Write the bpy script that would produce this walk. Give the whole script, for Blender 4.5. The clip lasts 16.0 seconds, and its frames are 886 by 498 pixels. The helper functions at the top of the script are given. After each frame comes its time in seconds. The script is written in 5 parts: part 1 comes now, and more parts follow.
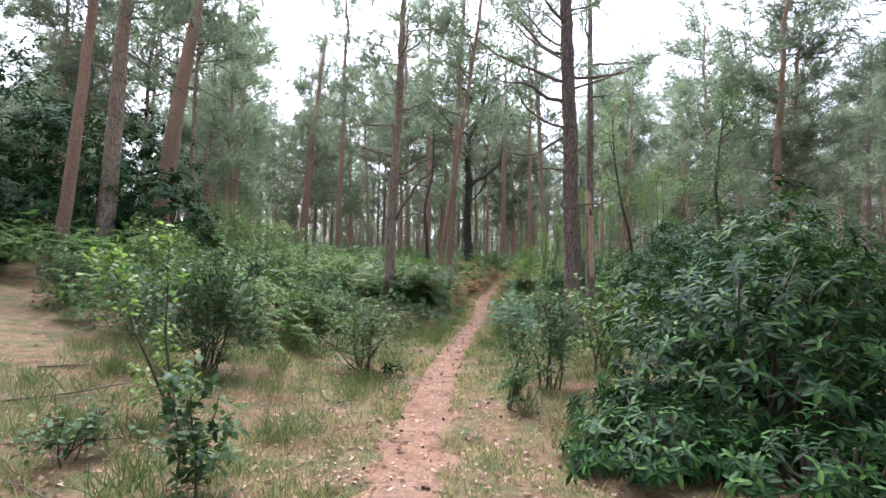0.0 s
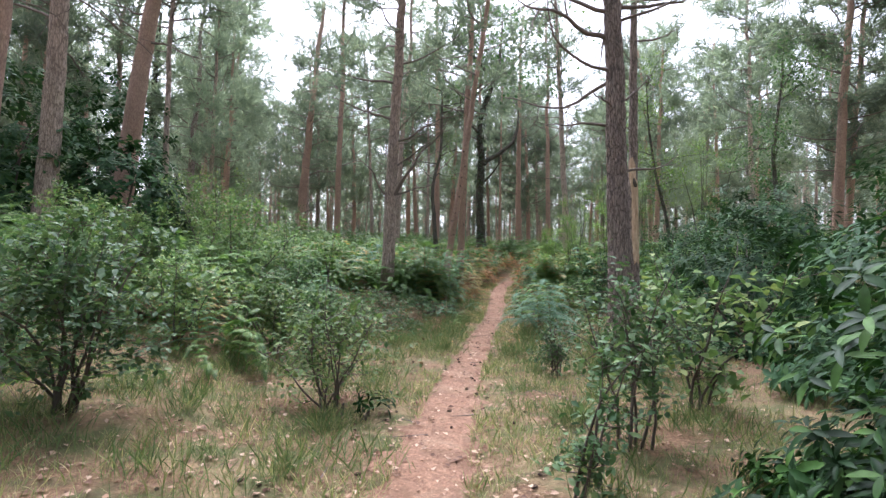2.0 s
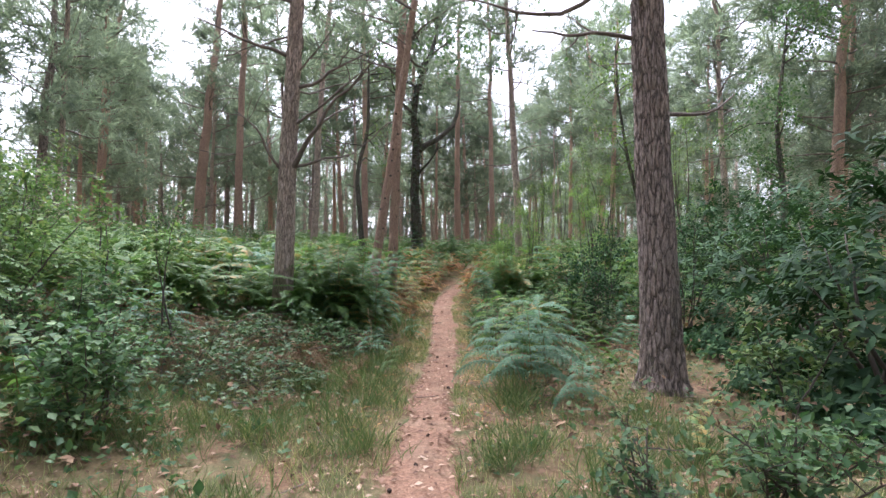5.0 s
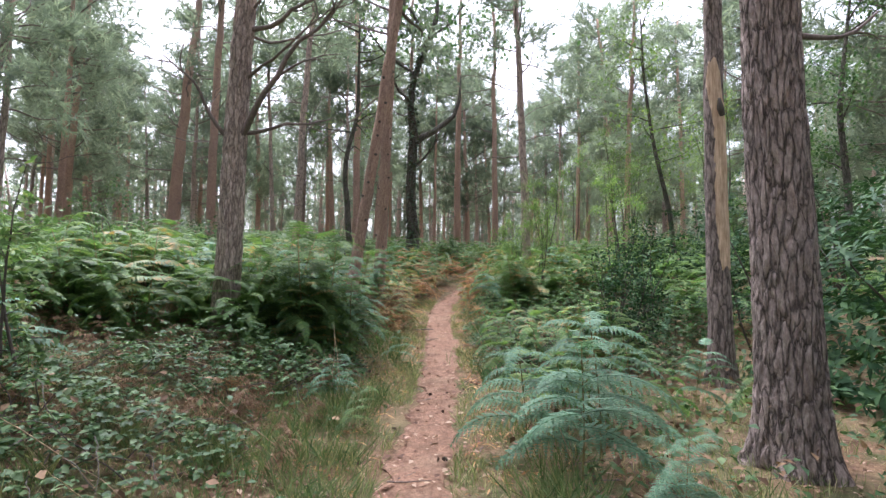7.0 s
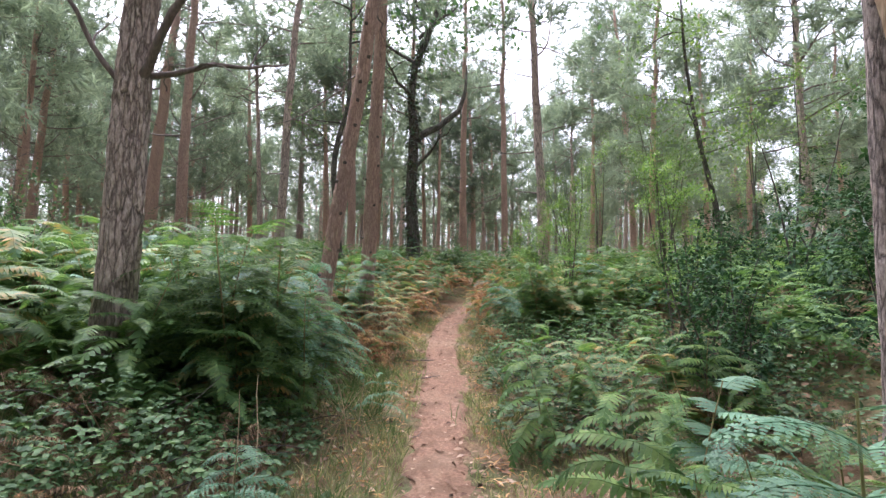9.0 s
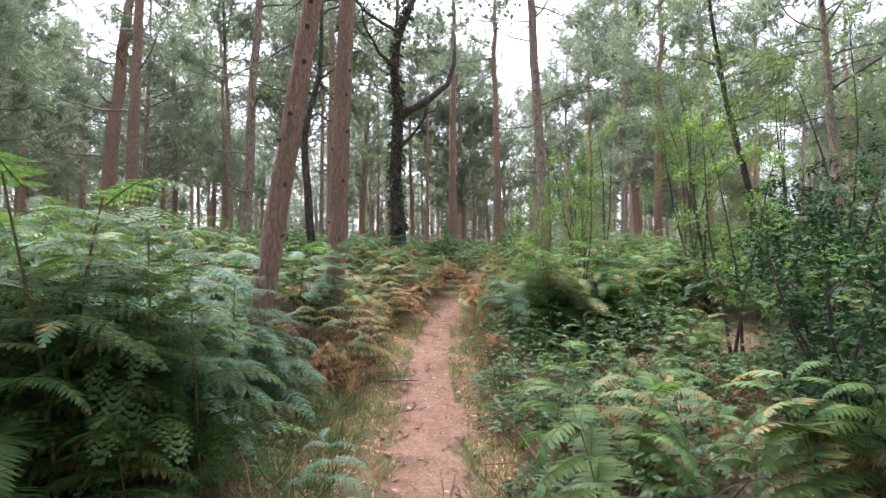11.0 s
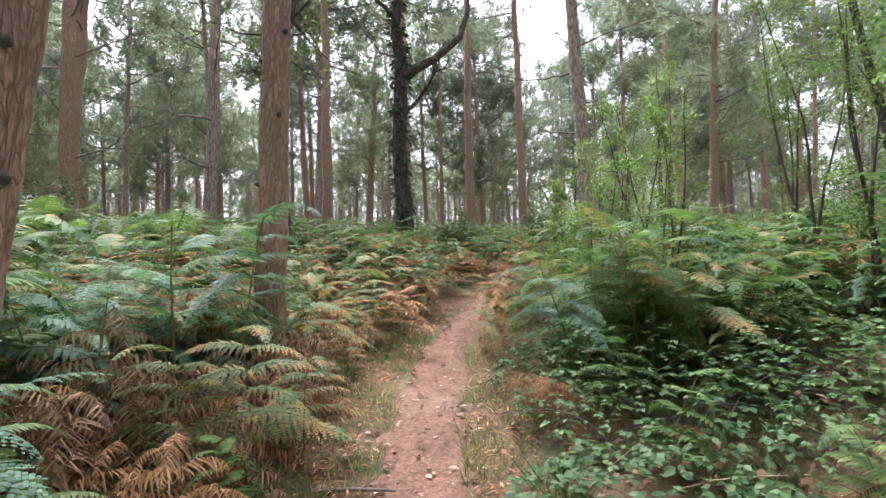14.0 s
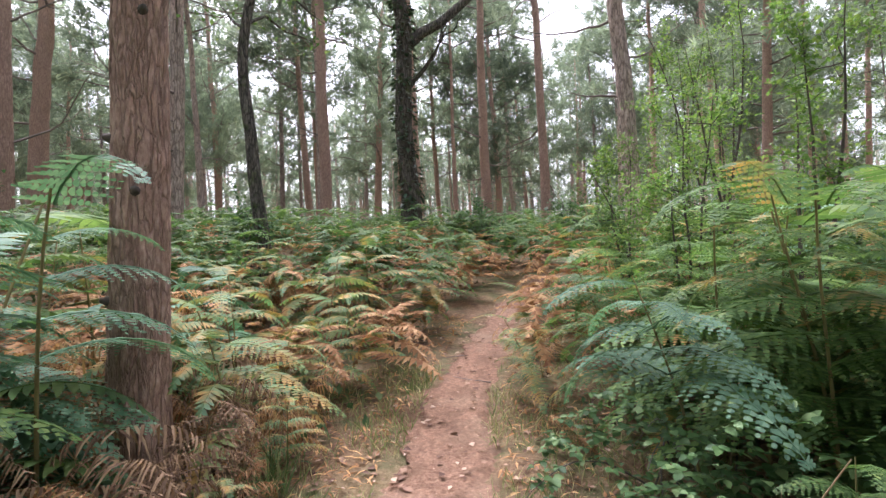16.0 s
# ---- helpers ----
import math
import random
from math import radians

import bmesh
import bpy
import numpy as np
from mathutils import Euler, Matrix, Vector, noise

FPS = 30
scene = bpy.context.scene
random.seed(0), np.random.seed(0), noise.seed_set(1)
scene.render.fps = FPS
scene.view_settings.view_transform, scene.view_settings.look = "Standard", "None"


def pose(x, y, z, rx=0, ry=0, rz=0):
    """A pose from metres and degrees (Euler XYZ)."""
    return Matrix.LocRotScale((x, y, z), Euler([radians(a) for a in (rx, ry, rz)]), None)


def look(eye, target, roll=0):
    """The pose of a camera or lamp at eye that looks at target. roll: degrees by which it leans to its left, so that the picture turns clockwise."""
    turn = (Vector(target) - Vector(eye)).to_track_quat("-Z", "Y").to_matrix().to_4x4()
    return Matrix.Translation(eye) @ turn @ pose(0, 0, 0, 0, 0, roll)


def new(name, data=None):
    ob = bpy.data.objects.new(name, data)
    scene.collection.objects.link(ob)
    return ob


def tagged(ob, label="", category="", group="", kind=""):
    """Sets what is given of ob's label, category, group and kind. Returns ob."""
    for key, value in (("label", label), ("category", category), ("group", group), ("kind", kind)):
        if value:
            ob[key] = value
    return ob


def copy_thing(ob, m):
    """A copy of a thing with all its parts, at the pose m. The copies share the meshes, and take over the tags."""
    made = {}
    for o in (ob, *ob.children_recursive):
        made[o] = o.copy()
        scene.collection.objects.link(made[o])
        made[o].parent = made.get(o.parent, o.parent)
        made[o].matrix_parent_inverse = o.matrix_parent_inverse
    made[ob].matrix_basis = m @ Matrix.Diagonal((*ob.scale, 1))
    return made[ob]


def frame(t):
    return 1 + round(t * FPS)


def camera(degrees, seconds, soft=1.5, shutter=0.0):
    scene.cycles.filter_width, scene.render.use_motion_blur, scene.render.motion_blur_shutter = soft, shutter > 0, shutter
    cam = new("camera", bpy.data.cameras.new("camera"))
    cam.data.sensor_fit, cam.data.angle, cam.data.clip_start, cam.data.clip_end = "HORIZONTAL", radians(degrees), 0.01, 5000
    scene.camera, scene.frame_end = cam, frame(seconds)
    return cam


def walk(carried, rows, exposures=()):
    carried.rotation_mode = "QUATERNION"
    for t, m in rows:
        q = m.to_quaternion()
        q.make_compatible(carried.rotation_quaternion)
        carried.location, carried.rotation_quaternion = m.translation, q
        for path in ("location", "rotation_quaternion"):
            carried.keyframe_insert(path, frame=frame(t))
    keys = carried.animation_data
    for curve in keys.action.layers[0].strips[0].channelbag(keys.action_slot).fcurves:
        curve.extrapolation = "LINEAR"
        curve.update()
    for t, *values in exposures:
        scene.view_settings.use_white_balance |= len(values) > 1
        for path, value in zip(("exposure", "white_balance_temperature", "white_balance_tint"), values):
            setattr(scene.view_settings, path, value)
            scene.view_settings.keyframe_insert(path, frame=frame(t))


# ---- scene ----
cam = camera(77.5, 16.0, soft=1.45)
METRES, EYE, TILT, LEAN, TURN = 21.0, 1.5, 3.0, -1.0, 0.0
ROWS = [
    (0.0, 0.0, 0.0, 0.0, -0.0, 0.0, -0.0),
    (0.5, 0.0044, 0.0378, -0.0027, 1.0, 0.04, -0.86),
    (1.0, 0.0051, 0.0733, -0.005, 1.74, -0.53, -1.05),
    (1.5, 0.003, 0.1122, -0.0086, 1.67, -0.99, -0.52),
    (2.0, 0.0009, 0.1491, -0.0116, 1.07, -1.05, 0.22),
    (2.5, -0.0038, 0.1884, -0.014, 0.03, -1.04, 0.74),
    (3.0, -0.0051, 0.2251, -0.0177, -1.43, -0.99, 1.02),
    (3.5, -0.006, 0.2669, -0.0198, -3.02, -1.22, 1.04),
    (4.0, -0.0048, 0.305, -0.0195, -4.67, -1.3, 1.18),
    (4.5, -0.0007, 0.3453, -0.019, -5.6, -1.0, 0.93),
    (7.0, 0.0179, 0.5022, -0.029, -6.05, -0.2, -0.0),
    (7.5, 0.0195, 0.5355, -0.0315, -5.37, 0.16, -0.09),
    (8.0, 0.0237, 0.5658, -0.0332, -5.43, 0.43, -0.0),
    (8.5, 0.0287, 0.5994, -0.0336, -5.12, 1.04, -0.16),
    (9.0, 0.0326, 0.6299, -0.0347, -5.54, 1.06, 0.06),
    (11.5, 0.0474, 0.7509, -0.0369, -6.73, -0.07, 0.94),
    (12.0, 0.0514, 0.7763, -0.0382, -6.67, -0.07, 1.24),
    (12.5, 0.0553, 0.8043, -0.0398, -6.27, -0.14, 1.07),
    (13.0, 0.0596, 0.8304, -0.0398, -6.23, -0.47, 1.21),
    (13.5, 0.0648, 0.8602, -0.0405, -5.51, -0.6, 1.52),
    (14.0, 0.0675, 0.8861, -0.0419, -4.64, -0.91, 1.86),
    (14.5, 0.0719, 0.914, -0.042, -3.89, -0.82, 2.0),
    (15.0, 0.074, 0.9398, -0.0423, -3.04, -1.06, 2.08),
    (15.5, 0.076, 0.9671, -0.0424, -3.05, -1.61, 2.62),
    (16.0, 0.0788, 0.9924, -0.0417, -3.06, -1.75, 3.02),
]
walk(cam, [(t, pose(0, 0, EYE, TILT, LEAN, TURN) @ pose(METRES * x, METRES * y, METRES * z, 90 + pitch, roll, yaw)) for t, x, y, z, yaw, pitch, roll in ROWS],
     exposures=[(0.0, 1.66, 5700, 18), (16.0, 1.96, 5880, 23)])

# ---- light: a bright overcast sky and a wide, weak sun ----
world = bpy.data.worlds.new("overcast")
scene.world = world
world.use_nodes = True
wn, wl = world.node_tree.nodes, world.node_tree.links
sky = wn.new("ShaderNodeTexSky")
sky.sky_type, sky.sun_disc = "NISHITA", False
sky.sun_elevation, sky.sun_rotation = radians(60), radians(-20)
sky.dust_density, sky.air_density, sky.ozone_density = 6.0, 1.0, 1.0
grey = wn.new("ShaderNodeHueSaturation")
grey.inputs["Saturation"].default_value = 0.22
wl.new(sky.outputs[0], grey.inputs["Color"])
wl.new(grey.outputs[0], wn["Background"].inputs[0])
wn["Background"].inputs[1].default_value = 0.15
sun = new("sun", bpy.data.lights.new("sun", "SUN"))
sun.data.energy, sun.data.angle, sun.data.color = 1.25, radians(45), (1.0, 0.98, 0.95)
sun.matrix_world = look((-5.9, 16.3, 30), (0, 0, 0))

# ---- materials ----


def nodes_of(mat):
    mat.use_nodes = True
    nt = mat.node_tree
    return nt.nodes, nt.links, nt.nodes["Principled BSDF"]


def ramp(n, l, fac, stops):
    r = n.new("ShaderNodeValToRGB")
    while len(r.color_ramp.elements) < len(stops):
        r.color_ramp.elements.new(0.5)
    for e, (p, c) in zip(r.color_ramp.elements, stops):
        e.position, e.color = p, (*c, 1)
    l.new(fac, r.inputs[0])
    return r.outputs[0]


def mixed(n, l, fac, a, b, how="MIX"):
    m = n.new("ShaderNodeMix")
    m.data_type, m.blend_type = "RGBA", how
    for sock, value in ((m.inputs[0], fac), (m.inputs[6], a), (m.inputs[7], b)):
        if hasattr(value, "is_linked"):
            l.new(value, sock)
        else:
            sock.default_value = value if isinstance(value, (int, float)) else (*value, 1)
    return m.outputs[2]


def coords(n, l, scale=(1, 1, 1), kind="Object"):
    tc, mp = n.new("ShaderNodeTexCoord"), n.new("ShaderNodeMapping")
    l.new(tc.outputs[kind], mp.inputs[0])
    mp.inputs["Scale"].default_value = scale
    return mp.outputs[0]


def noise_tex(n, l, vec, scale, detail=5, rough=0.6, out=0):
    t = n.new("ShaderNodeTexNoise")
    t.inputs["Scale"].default_value, t.inputs["Detail"].default_value, t.inputs["Roughness"].default_value = scale, detail, rough
    l.new(vec, t.inputs["Vector"])
    return t.outputs[out]


def bumped(n, l, bsdf, height, strength, distance):
    b = n.new("ShaderNodeBump")
    b.inputs["Strength"].default_value, b.inputs["Distance"].default_value = strength, distance
    l.new(height, b.inputs["Height"])
    l.new(b.outputs[0], bsdf.inputs["Normal"])


def leaf_mat(name, a, b, c=None, rough=0.5, through_light=0.35, spec=0.4, blotch=(0.0, (0.4, 0.3, 0.1))):
    """A leaf: colour varies leaf by leaf and plant by plant, with fine mottling; some light passes through."""
    mat = bpy.data.materials.new(name)
    n, l, p = nodes_of(mat)
    geo, info = n.new("ShaderNodeNewGeometry"), n.new("ShaderNodeObjectInfo")
    col = ramp(n, l, geo.outputs["Random Per Island"], [(0.0, a), (0.6, b), (1.0, c or b)])
    vec = coords(n, l)
    mott = noise_tex(n, l, vec, 22, 4)
    col = mixed(n, l, 0.55, col, ramp(n, l, mott, [(0.3, (0.55, 0.55, 0.55)), (0.7, (1.25, 1.25, 1.2))]), "MULTIPLY")
    hsv = n.new("ShaderNodeHueSaturation")
    hsv.inputs["Saturation"].default_value = 0.95
    vr = n.new("ShaderNodeMapRange")
    vr.inputs["To Min"].default_value, vr.inputs["To Max"].default_value = 0.75, 1.3
    l.new(info.outputs["Random"], vr.inputs["Value"])
    l.new(vr.outputs[0], hsv.inputs["Value"])
    l.new(col, hsv.inputs["Color"])
    col = hsv.outputs[0]
    if blotch[0] > 0:
        big = noise_tex(n, l, vec, 2.3, 3)
        col = mixed(n, l, ramp(n, l, big, [(0.62 - blotch[0], (0, 0, 0)), (0.74 - blotch[0], (1, 1, 1))]), col, blotch[1])
    l.new(col, p.inputs["Base Color"])
    p.inputs["Roughness"].default_value = rough
    p.inputs["Specular IOR Level"].default_value = spec
    if through_light:
        tr, mx = n.new("ShaderNodeBsdfTranslucent"), n.new("ShaderNodeMixShader")
        l.new(mixed(n, l, 1.0, col, (1.05, 1.1, 0.72), "MULTIPLY"), tr.inputs[0])
        mx.inputs[0].default_value = through_light
        l.new(p.outputs[0], mx.inputs[1])
        l.new(tr.outputs[0], mx.inputs[2])
        l.new(mx.outputs[0], n["Material Output"].inputs[0])
    return mat


def bark_mat(name, dark, mid, light, upper=None, turn=(3.0, 7.0), plates=20.0, moss=0.0, depth=0.02, seam=0.0):
    """Fissured bark: long plates between dark cracks; the upper stem of a pine turns orange and flaky."""
    mat = bpy.data.materials.new(name)
    n, l, p = nodes_of(mat)
    vec = coords(n, l, (1, 1, 0.19))
    warp = noise_tex(n, l, vec, 11, 4, 0.65, out=1)
    vo = n.new("ShaderNodeTexVoronoi")
    vo.feature = "DISTANCE_TO_EDGE"
    vo.inputs["Scale"].default_value = plates
    l.new(mixed(n, l, 0.09, vec, warp), vo.inputs["Vector"])
    crack = ramp(n, l, vo.outputs["Distance"], [(0.0, (0, 0, 0)), (0.05, (0.5, 0.5, 0.5)), (0.16, (1, 1, 1))])
    fine = noise_tex(n, l, coords(n, l, (1, 1, 0.35)), 38, 6, 0.7)
    col = ramp(n, l, fine, [(0.3, dark), (0.52, mid), (0.72, light)])
    if upper:
        xyz = n.new("ShaderNodeSeparateXYZ")
        l.new(coords(n, l), xyz.inputs[0])
        up = n.new("ShaderNodeMapRange")
        up.inputs["From Min"].default_value, up.inputs["From Max"].default_value = turn
        l.new(xyz.outputs[2], up.inputs["Value"])
        col = mixed(n, l, up.outputs[0], col, ramp(n, l, fine, [(0.3, tuple(0.55 * u for u in upper)), (0.7, upper)]))
    big = noise_tex(n, l, coords(n, l), 1.7, 3)
    col = mixed(n, l, 0.5, col, ramp(n, l, big, [(0.3, (0.7, 0.72, 0.7)), (0.7, (1.2, 1.15, 1.1))]), "MULTIPLY")
    if moss:
        m = noise_tex(n, l, coords(n, l), 4.5, 5)
        col = mixed(n, l, ramp(n, l, m, [(0.7 - moss, (0, 0, 0)), (0.85 - moss, (1, 1, 1))]), col, (0.07, 0.1, 0.03))
    streak = noise_tex(n, l, coords(n, l, (1, 1, 0.08)), 60, 5, 0.7)
    col = mixed(n, l, 0.28, col, ramp(n, l, streak, [(0.32, (0.6, 0.58, 0.56)), (0.68, (1.25, 1.22, 1.2))]), "MULTIPLY")
    col = mixed(n, l, crack, tuple(0.6 * c + seam * (m - 0.6 * c) for c, m in zip(dark, mid)), col)
    l.new(col, p.inputs["Base Color"])
    p.inputs["Roughness"].default_value = 0.92
    p.inputs["Specular IOR Level"].default_value = 0.2
    hmix = n.new("ShaderNodeMath")
    hmix.operation = "MULTIPLY_ADD"
    l.new(crack, hmix.inputs[0])
    hmix.inputs[1].default_value = 1.0
    l.new(fine, hmix.inputs[2])
    bumped(n, l, p, hmix.outputs[0], 0.9, depth)
    return mat


def soil_mat(name, stops, grit, patches=None, bump=0.03):
    """Forest soil: needles and crumbled leaves, a grain of litter and larger patches."""
    mat = bpy.data.materials.new(name)
    n, l, p = nodes_of(mat)
    vec = coords(n, l)
    g1 = noise_tex(n, l, vec, grit, 8, 0.75)
    col = ramp(n, l, g1, stops)
    vo = n.new("ShaderNodeTexVoronoi")
    vo.inputs["Scale"].default_value = 32
    l.new(mixed(n, l, 0.2, vec, noise_tex(n, l, vec, 9, 3, out=1)), vo.inputs["Vector"])
    col = mixed(n, l, 0.35, col, ramp(n, l, vo.outputs["Color"], [(0.2, (0.55, 0.5, 0.45)), (0.8, (1.35, 1.25, 1.15))]), "MULTIPLY")
    if patches:
        for scale, lo, hi, tint, amount in patches:
            m = noise_tex(n, l, vec, scale, 4)
            f = ramp(n, l, m, [(lo, (0, 0, 0)), (hi, (amount, amount, amount))])
            col = mixed(n, l, f, col, tint)
    l.new(col, p.inputs["Base Color"])
    p.inputs["Roughness"].default_value = 0.95
    p.inputs["Specular IOR Level"].default_value = 0.15
    bumped(n, l, p, g1, 0.8, bump)
    return mat


def wood_mat(name, a, b, stretch=(12, 12, 0.8)):
    mat = bpy.data.materials.new(name)
    n, l, p = nodes_of(mat)
    g = noise_tex(n, l, coords(n, l, stretch), 3, 6, 0.7)
    col = ramp(n, l, g, [(0.3, a), (0.7, b)])
    big = noise_tex(n, l, coords(n, l), 3, 3)
    col = mixed(n, l, 0.6, col, ramp(n, l, big, [(0.3, (0.6, 0.55, 0.5)), (0.7, (1.1, 1.1, 1.1))]), "MULTIPLY")
    l.new(col, p.inputs["Base Color"])
    p.inputs["Roughness"].default_value = 0.85
    bumped(n, l, p, g, 0.6, 0.01)
    return mat


M_PATH = soil_mat("path_soil", [(0.25, (0.09, 0.05, 0.034)), (0.5, (0.255, 0.15, 0.1)), (0.75, (0.43, 0.28, 0.195))], 34,
                  [(1.6, 0.5, 0.72, (0.34, 0.25, 0.17), 0.5), (3.3, 0.5, 0.66, (0.15, 0.09, 0.055), 0.6)], 0.025)
M_GROUND = soil_mat("forest_floor", [(0.28, (0.07, 0.042, 0.03)), (0.5, (0.22, 0.14, 0.085)), (0.72, (0.4, 0.28, 0.17))], 34,
                    [(0.8, 0.45, 0.62, (0.25, 0.22, 0.11), 0.5), (2.4, 0.46, 0.62, (0.09, 0.11, 0.045), 0.8), (5.0, 0.52, 0.68, (0.08, 0.05, 0.035), 0.6)], 0.035)
M_BARK = bark_mat("pine_bark", (0.2, 0.15, 0.12), (0.5, 0.4, 0.34), (0.72, 0.6, 0.53), (0.64, 0.48, 0.4), (3.5, 9.0), seam=0.15)
M_BARK_RED = bark_mat("red_pine_bark", (0.19, 0.115, 0.085), (0.4, 0.265, 0.205), (0.58, 0.42, 0.34), (0.6, 0.41, 0.32), (1.5, 6.0), 32, depth=0.012, seam=0.55)
M_BARK_GREY = bark_mat("grey_pine_bark", (0.15, 0.12, 0.105), (0.33, 0.265, 0.235), (0.52, 0.43, 0.39), None, plates=19.0)
M_BARK_DARK = bark_mat("ivy_grown_bark", (0.06, 0.055, 0.047), (0.14, 0.125, 0.105), (0.25, 0.23, 0.19), None, plates=20, moss=0.16)
M_TWIG = wood_mat("twig_bark", (0.05, 0.04, 0.033), (0.13, 0.105, 0.085))
M_LIMB = wood_mat("dead_limb_bark", (0.1, 0.075, 0.065), (0.24, 0.19, 0.165))
M_PALE = wood_mat("bare_split_wood", (0.34, 0.21, 0.12), (0.8, 0.61, 0.43), (11, 11, 1.3))
# lighter and greyer than real needles: the wood's haze is put into this colour
M_NEEDLE = leaf_mat("pine_needles", (0.165, 0.205, 0.18), (0.225, 0.275, 0.235), (0.29, 0.33, 0.265), 0.65, 0.55, 0.15)
M_FERN = leaf_mat("bracken_green", (0.068, 0.14, 0.037), (0.112, 0.21, 0.055), (0.2, 0.29, 0.075), 0.55, 0.45, 0.25)
M_FERN_BLUE = leaf_mat("bracken_blue_green", (0.08, 0.175, 0.1), (0.13, 0.25, 0.145), (0.19, 0.31, 0.185), 0.55, 0.35, 0.25)
M_FERN_TURN = leaf_mat("bracken_turning", (0.1, 0.2, 0.09), (0.16, 0.26, 0.1), (0.26, 0.29, 0.1), 0.55, 0.35, 0.25, (0.09, (0.48, 0.3, 0.1)))
M_FERN_DEAD = leaf_mat("bracken_rust", (0.24, 0.11, 0.05), (0.42, 0.22, 0.1), (0.6, 0.38, 0.19), 0.75, 0.35, 0.12)
M_FERN_BROWN = leaf_mat("bracken_withered", (0.11, 0.065, 0.04), (0.25, 0.15, 0.085), (0.45, 0.3, 0.18), 0.8, 0.2, 0.15)
M_STIPE = wood_mat("frond_stalk", (0.16, 0.14, 0.05), (0.3, 0.24, 0.1))
M_RHODO = leaf_mat("rhododendron_leaf", (0.01, 0.034, 0.01), (0.022, 0.07, 0.016), (0.085, 0.19, 0.03), 0.5, 0.2, 0.14)
M_HOLLY = leaf_mat("dark_evergreen_leaf", (0.018, 0.05, 0.02), (0.035, 0.085, 0.033), (0.06, 0.12, 0.035), 0.6, 0.2, 0.1)
M_BRAMBLE = leaf_mat("bramble_leaf", (0.033, 0.08, 0.022), (0.066, 0.145, 0.04), (0.15, 0.23, 0.08), 0.55, 0.3, 0.25)
M_SHRUB = leaf_mat("shrub_leaf", (0.08, 0.155, 0.045), (0.14, 0.235, 0.075), (0.26, 0.32, 0.11), 0.55, 0.35, 0.22)
M_SHRUB_DARK = leaf_mat("shrub_leaf_dull", (0.045, 0.105, 0.04), (0.09, 0.17, 0.065), (0.165, 0.24, 0.095), 0.55, 0.32, 0.22)
M_BIRCH = leaf_mat("sapling_leaf_light", (0.1, 0.2, 0.04), (0.18, 0.3, 0.07), (0.28, 0.38, 0.09), 0.5, 0.45, 0.35)
M_IVY = leaf_mat("ivy_leaf", (0.02, 0.055, 0.02), (0.04, 0.09, 0.03), (0.08, 0.14, 0.05), 0.35, 0.15, 0.5)
M_GRASS = leaf_mat("woodland_grass", (0.1, 0.16, 0.05), (0.22, 0.26, 0.09), (0.5, 0.43, 0.23), 0.6, 0.35, 0.3)
M_LITTER = leaf_mat("fallen_leaves", (0.1, 0.05, 0.035), (0.34, 0.2, 0.13), (0.56, 0.4, 0.29), 0.8, 0.1, 0.2)
M_CONE = wood_mat("pine_cone_scale", (0.04, 0.025, 0.02), (0.12, 0.08, 0.055))
M_STRAW = wood_mat("dry_stalk", (0.3, 0.2, 0.11), (0.55, 0.42, 0.26))
M_GRASS_GREEN = leaf_mat("tuft_grass", (0.07, 0.13, 0.04), (0.14, 0.2, 0.07), (0.3, 0.3, 0.13), 0.6, 0.35, 0.25)

# ---- mesh tools ----
RNG = np.random.default_rng(7)


def as_mesh(name, chunks, material, smooth=True):
    """One mesh out of (verts, faces) chunks; faces are rows of three or four corners."""
    me = bpy.data.meshes.new(name)
    vs, loops, starts, base, at = [], [], [], 0, 0
    for v, faces in chunks:
        v = np.asarray(v, float).reshape(-1, 3)
        vs.append(v)
        for f in faces:
            f = np.asarray(f, int)
            if len(f):
                loops.append((f + base).ravel())
                starts.append(at + np.arange(len(f)) * f.shape[1])
                at += f.size
        base += len(v)
    v, lo, st = np.concatenate(vs), np.concatenate(loops), np.concatenate(starts)
    me.vertices.add(len(v))
    me.vertices.foreach_set("co", v.ravel())
    me.loops.add(len(lo))
    me.loops.foreach_set("vertex_index", lo)
    me.polygons.add(len(st))
    me.polygons.foreach_set("loop_start", st)
    me.update(calc_edges=True)
    me.validate()
    if smooth:
        me.polygons.foreach_set("use_smooth", np.ones(len(me.polygons), bool))
    me.materials.append(material)
    return me


def part(name, mesh, parent, label=""):
    ob = new(name, mesh)
    ob.parent = parent
    return tagged(ob, label) if label else ob


def thing(name, m, label, category, group="", kind=""):
    ob = new(name)
    ob.matrix_world = m
    return tagged(ob, label, category, group, kind)


